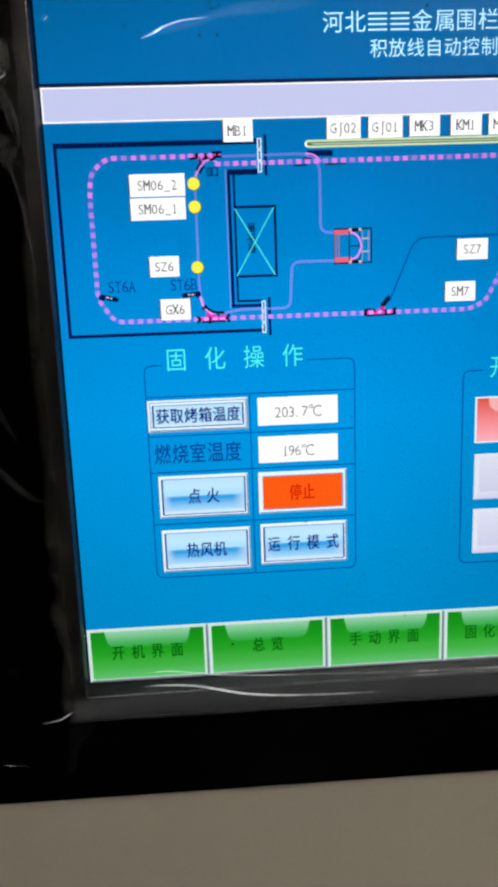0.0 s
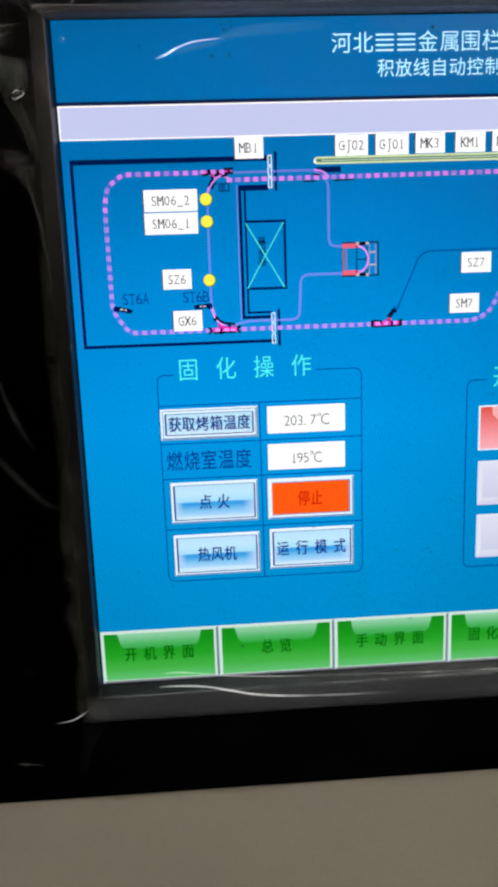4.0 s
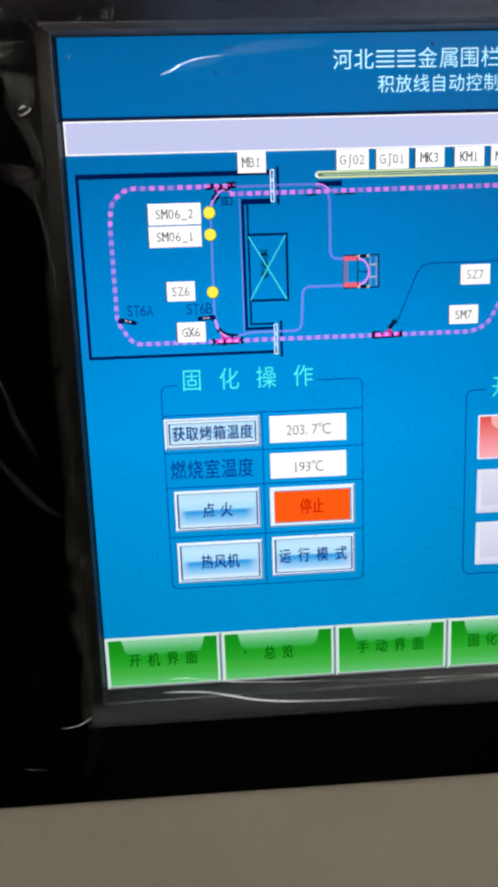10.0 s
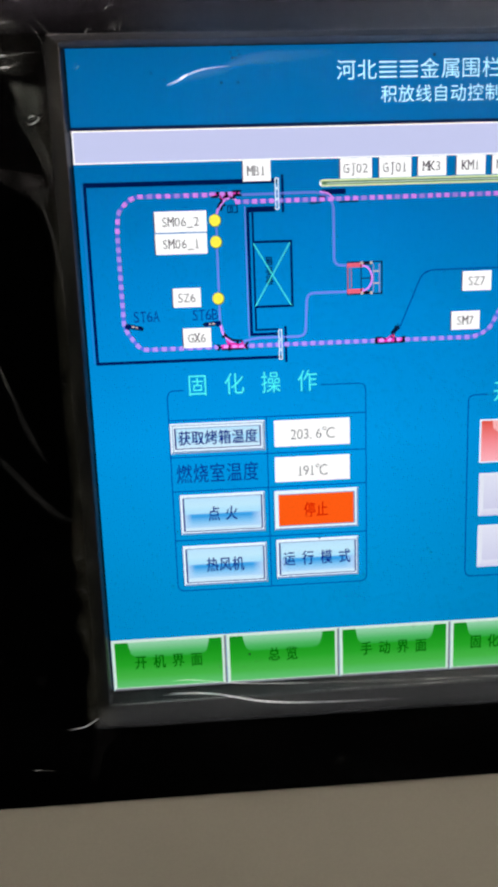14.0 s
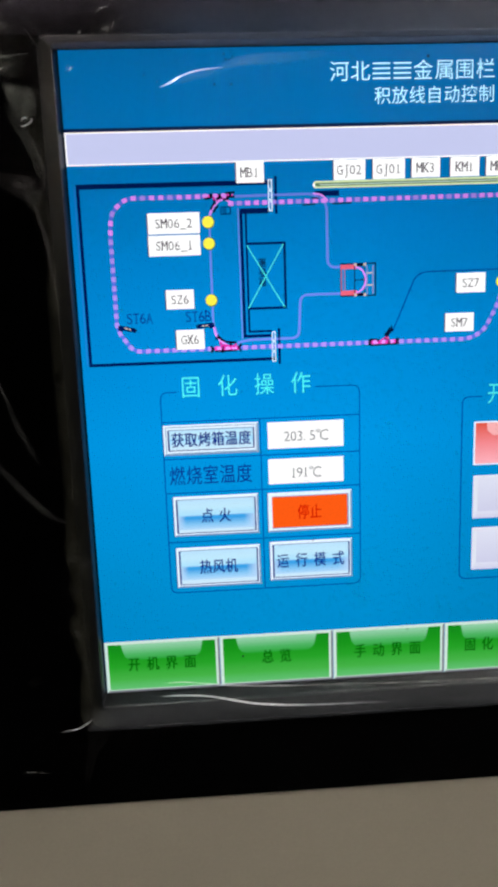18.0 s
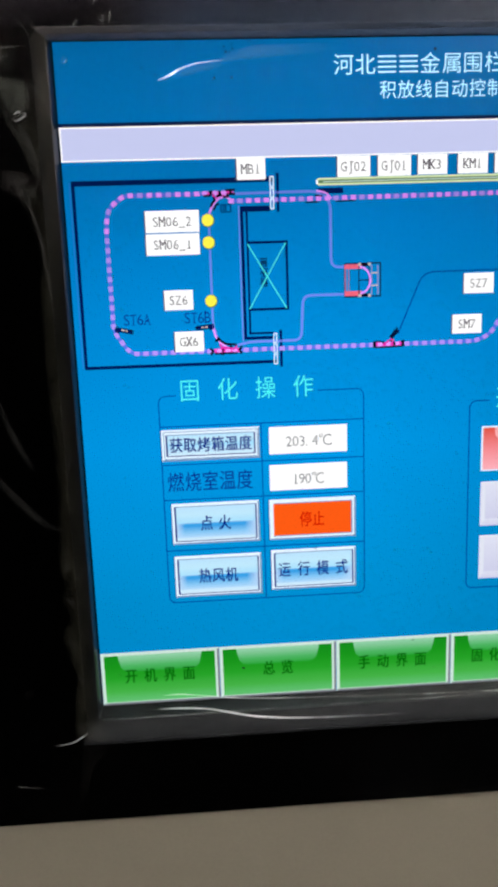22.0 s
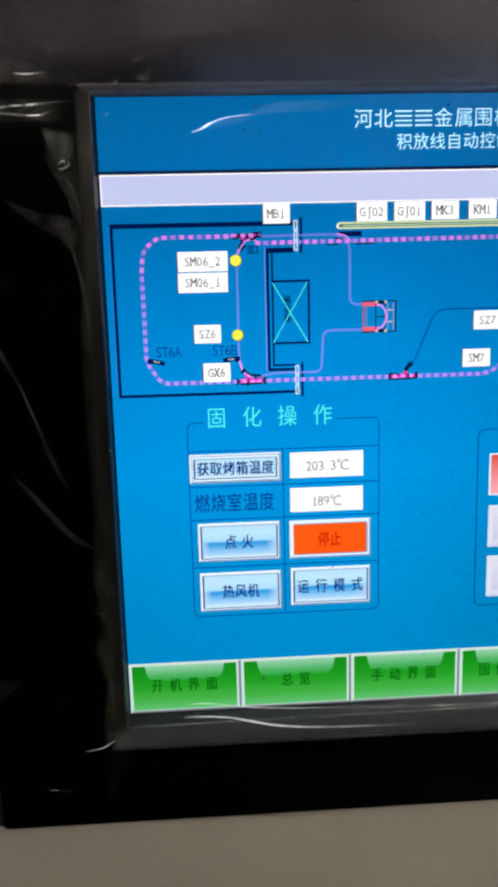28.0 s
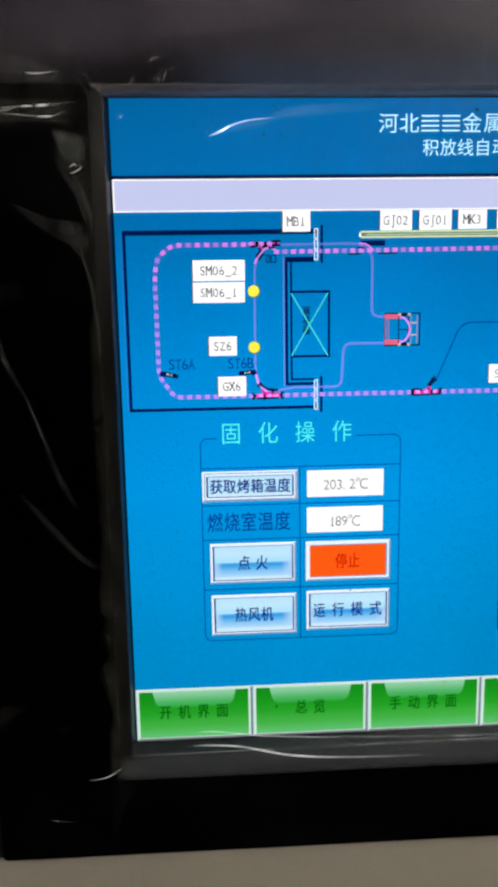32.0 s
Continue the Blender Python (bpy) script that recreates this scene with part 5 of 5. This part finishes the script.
fold([(-24, 800), (10, 813.5), (-6.6, 828), (-19.1, 856), (-26.8, 884.5), (-38.7, 895), (-37.5, 869.5), (-32.9, 841)], 11, FOLD_TRACE)
fold([(-34, 786), (-12, 780), (4, 798), (12, 812), (-18, 815), (-30, 808)], 10.5, FOLD_OLIVE)
# painted glare streak in the film over the page's head, smaller ones beside it
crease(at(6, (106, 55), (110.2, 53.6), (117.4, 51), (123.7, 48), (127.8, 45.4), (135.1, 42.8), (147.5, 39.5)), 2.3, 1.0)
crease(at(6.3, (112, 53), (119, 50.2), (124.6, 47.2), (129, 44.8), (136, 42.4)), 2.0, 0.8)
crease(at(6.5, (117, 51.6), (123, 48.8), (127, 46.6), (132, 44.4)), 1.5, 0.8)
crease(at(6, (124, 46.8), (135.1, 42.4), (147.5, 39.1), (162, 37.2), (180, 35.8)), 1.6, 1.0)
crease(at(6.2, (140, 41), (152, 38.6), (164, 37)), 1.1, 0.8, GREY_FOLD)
crease(at(6, (126, 50), (140, 46), (156, 42.5), (176, 40)), 4.0, 0.5, GLARE)
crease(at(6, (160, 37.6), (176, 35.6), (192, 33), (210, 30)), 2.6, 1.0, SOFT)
crease(at(6, (176, 33), (205, 29), (240, 27), (290, 24)), 7.0, 0.6, GLARE)
crease(at(6, (9.9, 37.3), (13.1, 34.4), (15.2, 31.6)), 1.6, 0.8, GREY_FOLD)
crease(at(6, (7, 36.5), (10, 33), (12, 29)), 1.3, 0.6, GLARE)
# folds at the upper corner beside the display
fold([(-118, -24), (-80, -22), (-48, -12), (-42, 0), (-72, 4), (-112, 2)], 11.5, FOLD_OLIVE)
fold([(-170, 8), (-120, 14), (-60, 16), (-30, 22), (-36, 44), (-66, 42), (-120, 44), (-170, 50)], 11, FOLD_OLIVE)
fold([(-170, -40), (-45.3, -43.2), (-20.3, -12.5), (-22.8, 45.9), (-62.3, 53.2), (-172, 57)], 11.2, FOLD_DIM)
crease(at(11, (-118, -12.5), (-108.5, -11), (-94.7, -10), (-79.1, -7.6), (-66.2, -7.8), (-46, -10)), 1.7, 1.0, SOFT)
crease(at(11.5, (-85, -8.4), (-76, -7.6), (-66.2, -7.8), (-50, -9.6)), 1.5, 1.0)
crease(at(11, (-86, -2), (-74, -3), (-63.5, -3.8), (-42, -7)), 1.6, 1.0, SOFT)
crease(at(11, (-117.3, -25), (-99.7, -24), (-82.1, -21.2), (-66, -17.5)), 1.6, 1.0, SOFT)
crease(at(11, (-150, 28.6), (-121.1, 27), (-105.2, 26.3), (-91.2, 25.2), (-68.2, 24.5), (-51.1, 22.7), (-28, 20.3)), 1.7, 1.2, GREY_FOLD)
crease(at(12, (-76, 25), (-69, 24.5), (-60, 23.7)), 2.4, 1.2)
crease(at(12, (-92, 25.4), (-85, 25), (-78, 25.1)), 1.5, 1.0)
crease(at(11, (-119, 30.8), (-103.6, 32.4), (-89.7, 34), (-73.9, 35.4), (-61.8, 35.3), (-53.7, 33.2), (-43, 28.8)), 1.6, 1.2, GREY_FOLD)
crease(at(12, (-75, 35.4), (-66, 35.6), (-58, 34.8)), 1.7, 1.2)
crease(at(11, (-120, 31.2), (-109.3, 29), (-95, 26.2)), 1.5, 1.0, GREY_FOLD)
crease(at(11, (-58, 26), (-60, 29), (-66, 31)), 1.2, 0.8, SOFT)
crease(at(11, (-30, -15), (-19.7, -3.4), (-7.5, 10)), 1.6, 1.0, SOFT)
crease(at(11, (-33, -6), (-24.2, 6.1), (-18, 20)), 1.5, 1.0, SOFT)
crease(at(11, (-60, -30), (-52, -38), (-33.8, -37.1), (-14, -32)), 1.6, 1.0, SOFT)
for ctrl, w, mat in ((((-49.5, -33.7), (-45, -34), (-39, -33.4)), 1.4, GREY_FOLD), (((-47, -30.4), (-44, -29), (-41, -28)), 1.3, GREY_FOLD),
                     (((58, -24.2), (50.2, -22.5), (44, -17)), 1.4, GREY_FOLD), (((63.6, -13), (61.8, -5.2), (59.8, 1.5)), 1.3, GREY_FOLD),
                     (((52, -9), (55.6, -4.2), (54.3, 3)), 1.3, GREY_FOLD), (((49, -1), (52.9, -2.6), (57, 1)), 1.3, GREY_FOLD),
                     (((47, -8), (51, -5), (49, 0)), 1.2, SOFT), (((56, -12), (58, -7), (57, -2)), 1.1, SOFT),
                     (((89, -55), (86.6, -50.2), (85, -45.5)), 1.7, GREY_FOLD), (((91, -60), (89.5, -55), (88, -50)), 1.4, SOFT),
                     (((29.5, -3.4), (25.8, 0.8), (23, 4.6)), 1.3, GREY_FOLD), (((50, -41), (41.7, -36.2), (30, -30.8)), 1.8, SOFT),
                     (((36, 5), (38, 7), (40, 9.5)), 1.4, GREY_FOLD), (((46, 8), (48.6, 9.2), (51.5, 11)), 1.5, GREY_FOLD), (((22, 11), (26, 10), (30, 8)), 1.3, SOFT),
                     (((74, -16), (70, -12), (66, -10)), 1.3, SOFT)):
    crease(at(11 if ctrl[1][1] < 4 else 7, *ctrl), w, 0.8, mat)
# pocket of slack film beside the display, its tail, and the wedge below it
fold([(-60.6, 47.9), (-57.5, 63.4), (-50.7, 84.8), (-39.1, 96), (-27.3, 84.9), (-25.8, 55.8), (-42.7, 49)], 12, FOLD_GREY)
fold([(-60, 66), (-50.7, 86), (-38, 97), (-31, 109), (-24.5, 125), (-21.5, 141), (-24.2, 156), (-30, 148), (-36, 128), (-46, 107), (-58, 86)], 12.2, FOLD_OLIVE)
fold([(-112, 121), (-88, 130.8), (-62, 139), (-31.5, 144.3), (-24, 158.5), (-34, 178), (-49.4, 170.3), (-73.2, 155.9), (-96, 139.7)], 12.4, FOLD_BROWN)
fold([(-57, 149), (-45, 150.8), (-30, 149), (-34, 156), (-45.5, 158.4), (-58, 156)], 13, FOLD_BROWN)
fold([(-46, 160), (-28, 156), (-26, 172), (-36, 184), (-44, 176)], 12.6, FOLD_OLIVE)
crease(at(12.5, (-56, 68), (-50.7, 84.8), (-39.1, 96.6), (-32.6, 108.5), (-26.3, 124.4), (-23, 140.4), (-24.2, 154.5), (-31, 170)), 2.6, 1.0, SOFT)
crease(at(11.5, (-27, 155), (-35.5, 172), (-33, 186), (-28.5, 204), (-25.5, 219), (-23.8, 241), (-21, 258), (-20.9, 286)), 2.6, 1.0, SOFT)
crease(at(12.5, (-44, 90.8), (-41.3, 93), (-36.4, 91.3), (-31.3, 87.8), (-32.5, 84)), 1.1, 0.8)
crease(at(12.7, (-43.5, 88.2), (-40, 85), (-37, 84.2), (-36, 87.2)), 1.0, 0.8)
crease(at(12.5, (-27.6, 57), (-26.4, 70), (-27.6, 84)), 1.4, 0.8, SOFT)
# the next two paint the highlight along the recess edge
crease(at(9.5, (-27, 55), (-24.8, 56.8), (-13.3, 69.4), (-7, 85.1), (-4.4, 103), (-4.6, 124), (-4.9, 160), (-4.2, 200)), 2.0, 0.8, SOFT)
crease(at(9, (-4.4, 190), (-4.4, 234), (-3.8, 290), (-2.2, 345)), 1.6, 0.6, SOFT)
# long folds over the side of the bezel
crease(at(11, (-140, 245), (-134.9, 263.5), (-127.2, 293.6), (-116.3, 316.5), (-105.1, 337.1)), 4.5, 1.2, FAINT)
crease(at(11, (-130, 286), (-127, 294), (-123, 303)), 1.9, 1.0, SOFT)
crease(at(11.2, (-112, 326), (-105.1, 337.1), (-96.7, 363.1), (-89.2, 384), (-82, 400)), 3.0, 1.2, FAINT)
crease(at(11.6, (-107, 334), (-101, 350), (-94, 370), (-88, 388)), 2.0, 1.0, SOFT)
crease(at(11.8, (-106, 337), (-102, 347), (-98, 358)), 1.4, 1.0, SOFT)
crease(at(11, (-89.2, 384), (-79.5, 415.2), (-65.9, 447.5), (-56, 466)), 4.5, 1.2, FAINT)
crease(at(11, (-122, 445), (-98.5, 473.4), (-74.3, 504), (-49.5, 529.6), (-29, 539)), 5.5, 1.2, FAINT)
fold([(-140, 212), (-112, 206), (-94, 216), (-112, 232), (-140, 234)], 11.5, FOLD_TRACE)
fold([(-172, 708), (-127, 710), (-146.7, 726), (-172, 746)], 11.5, FOLD_DIM)
fold([(-96, 742), (-84, 734), (-78, 742), (-88, 752)], 11.5, FOLD_TRACE)
# small bulges along the side strip
for u, v, du, dv, w in ((-32, 369, 6, 9, 1.6), (-33, 588, 9, -10, 3.4), (-20, 600, 9, -14, 3.4), (-32, 622, 8, 10, 3.6), (-35, 676, 9, 12, 3.4), (-27, 722, 8, 16, 3.6), (-20, 470, 8, -26, 3.0)):
    crease(at(11, (u, v), (u + du * 0.6, v + dv * 0.4), (u + du, v + dv)), w, 1.0, FAINT)
SPECK = surface("dark_dust", (0.012, 0.02, 0.035), 0.8)
for u, v, r in ((178.2, 22.4, 1.3), (180, 27.6, 1.5), (184, 28, 1.1), (187.4, 25, 1.4), (186, 20.6, 1.0), (166.9, 52.8, 1.8), (185.2, 52.7, 2.0), (91, 42, 1.4), (105, 48.9, 1.3), (403.3, 28, 2.0), (174, 727, 1.8), (266, 578, 1.4), (385, 703, 1.2)):
    bm = bmesh.new()
    r *= 0.75
    pts = [(u + r * (0.8 + 0.4 * random.random()) * math.cos(radians(a)), v + r * (0.8 + 0.4 * random.random()) * math.sin(radians(a))) for a in range(0, 360, 45)]
    slab(bm, pts, 5.8 * S, 6.2 * S)
    bmesh.ops.recalc_face_normals(bm, faces=bm.faces)
    part("dust_speck", bm, SPECK, film)


# ---- what moves on the display ----
def steps(start, changes, made, end=32.0):
    """Rows that hold each state and change it within one thirtieth of a second."""
    rows, now = [(0.0, made(start))], start
    for t, state in changes:
        rows += [(t, made(now)), (t + 1 / 30, made(state))]
        now = state
    return rows + [(end, made(now))]


def motions():
    for roll_ob, times in ((roll_1, (11.2, 16.7, 21.5, 25.5, 28.2)), (roll_2, (2.5, 4.4, 8.2, 11.2, 13.2, 18.7, 27.2))):
        walk(roll_ob, steps(0, [(t, k + 1) for k, t in enumerate(times)], lambda k: pose(0, 0, k * ROLL * S)))
    for dot, u, v, changes in ((dot_top, 153.5, 196.3, [(29.3, 0)]), (dot_mid, 153.6, 219.9, [(23.5, 0), (31.1, 1)])):
        walk(dot, steps(1, changes, lambda on, u=u, v=v: Matrix.Translation(P(u, v, 4.5 * LAYER if on else -8 * LAYER))))


motions()
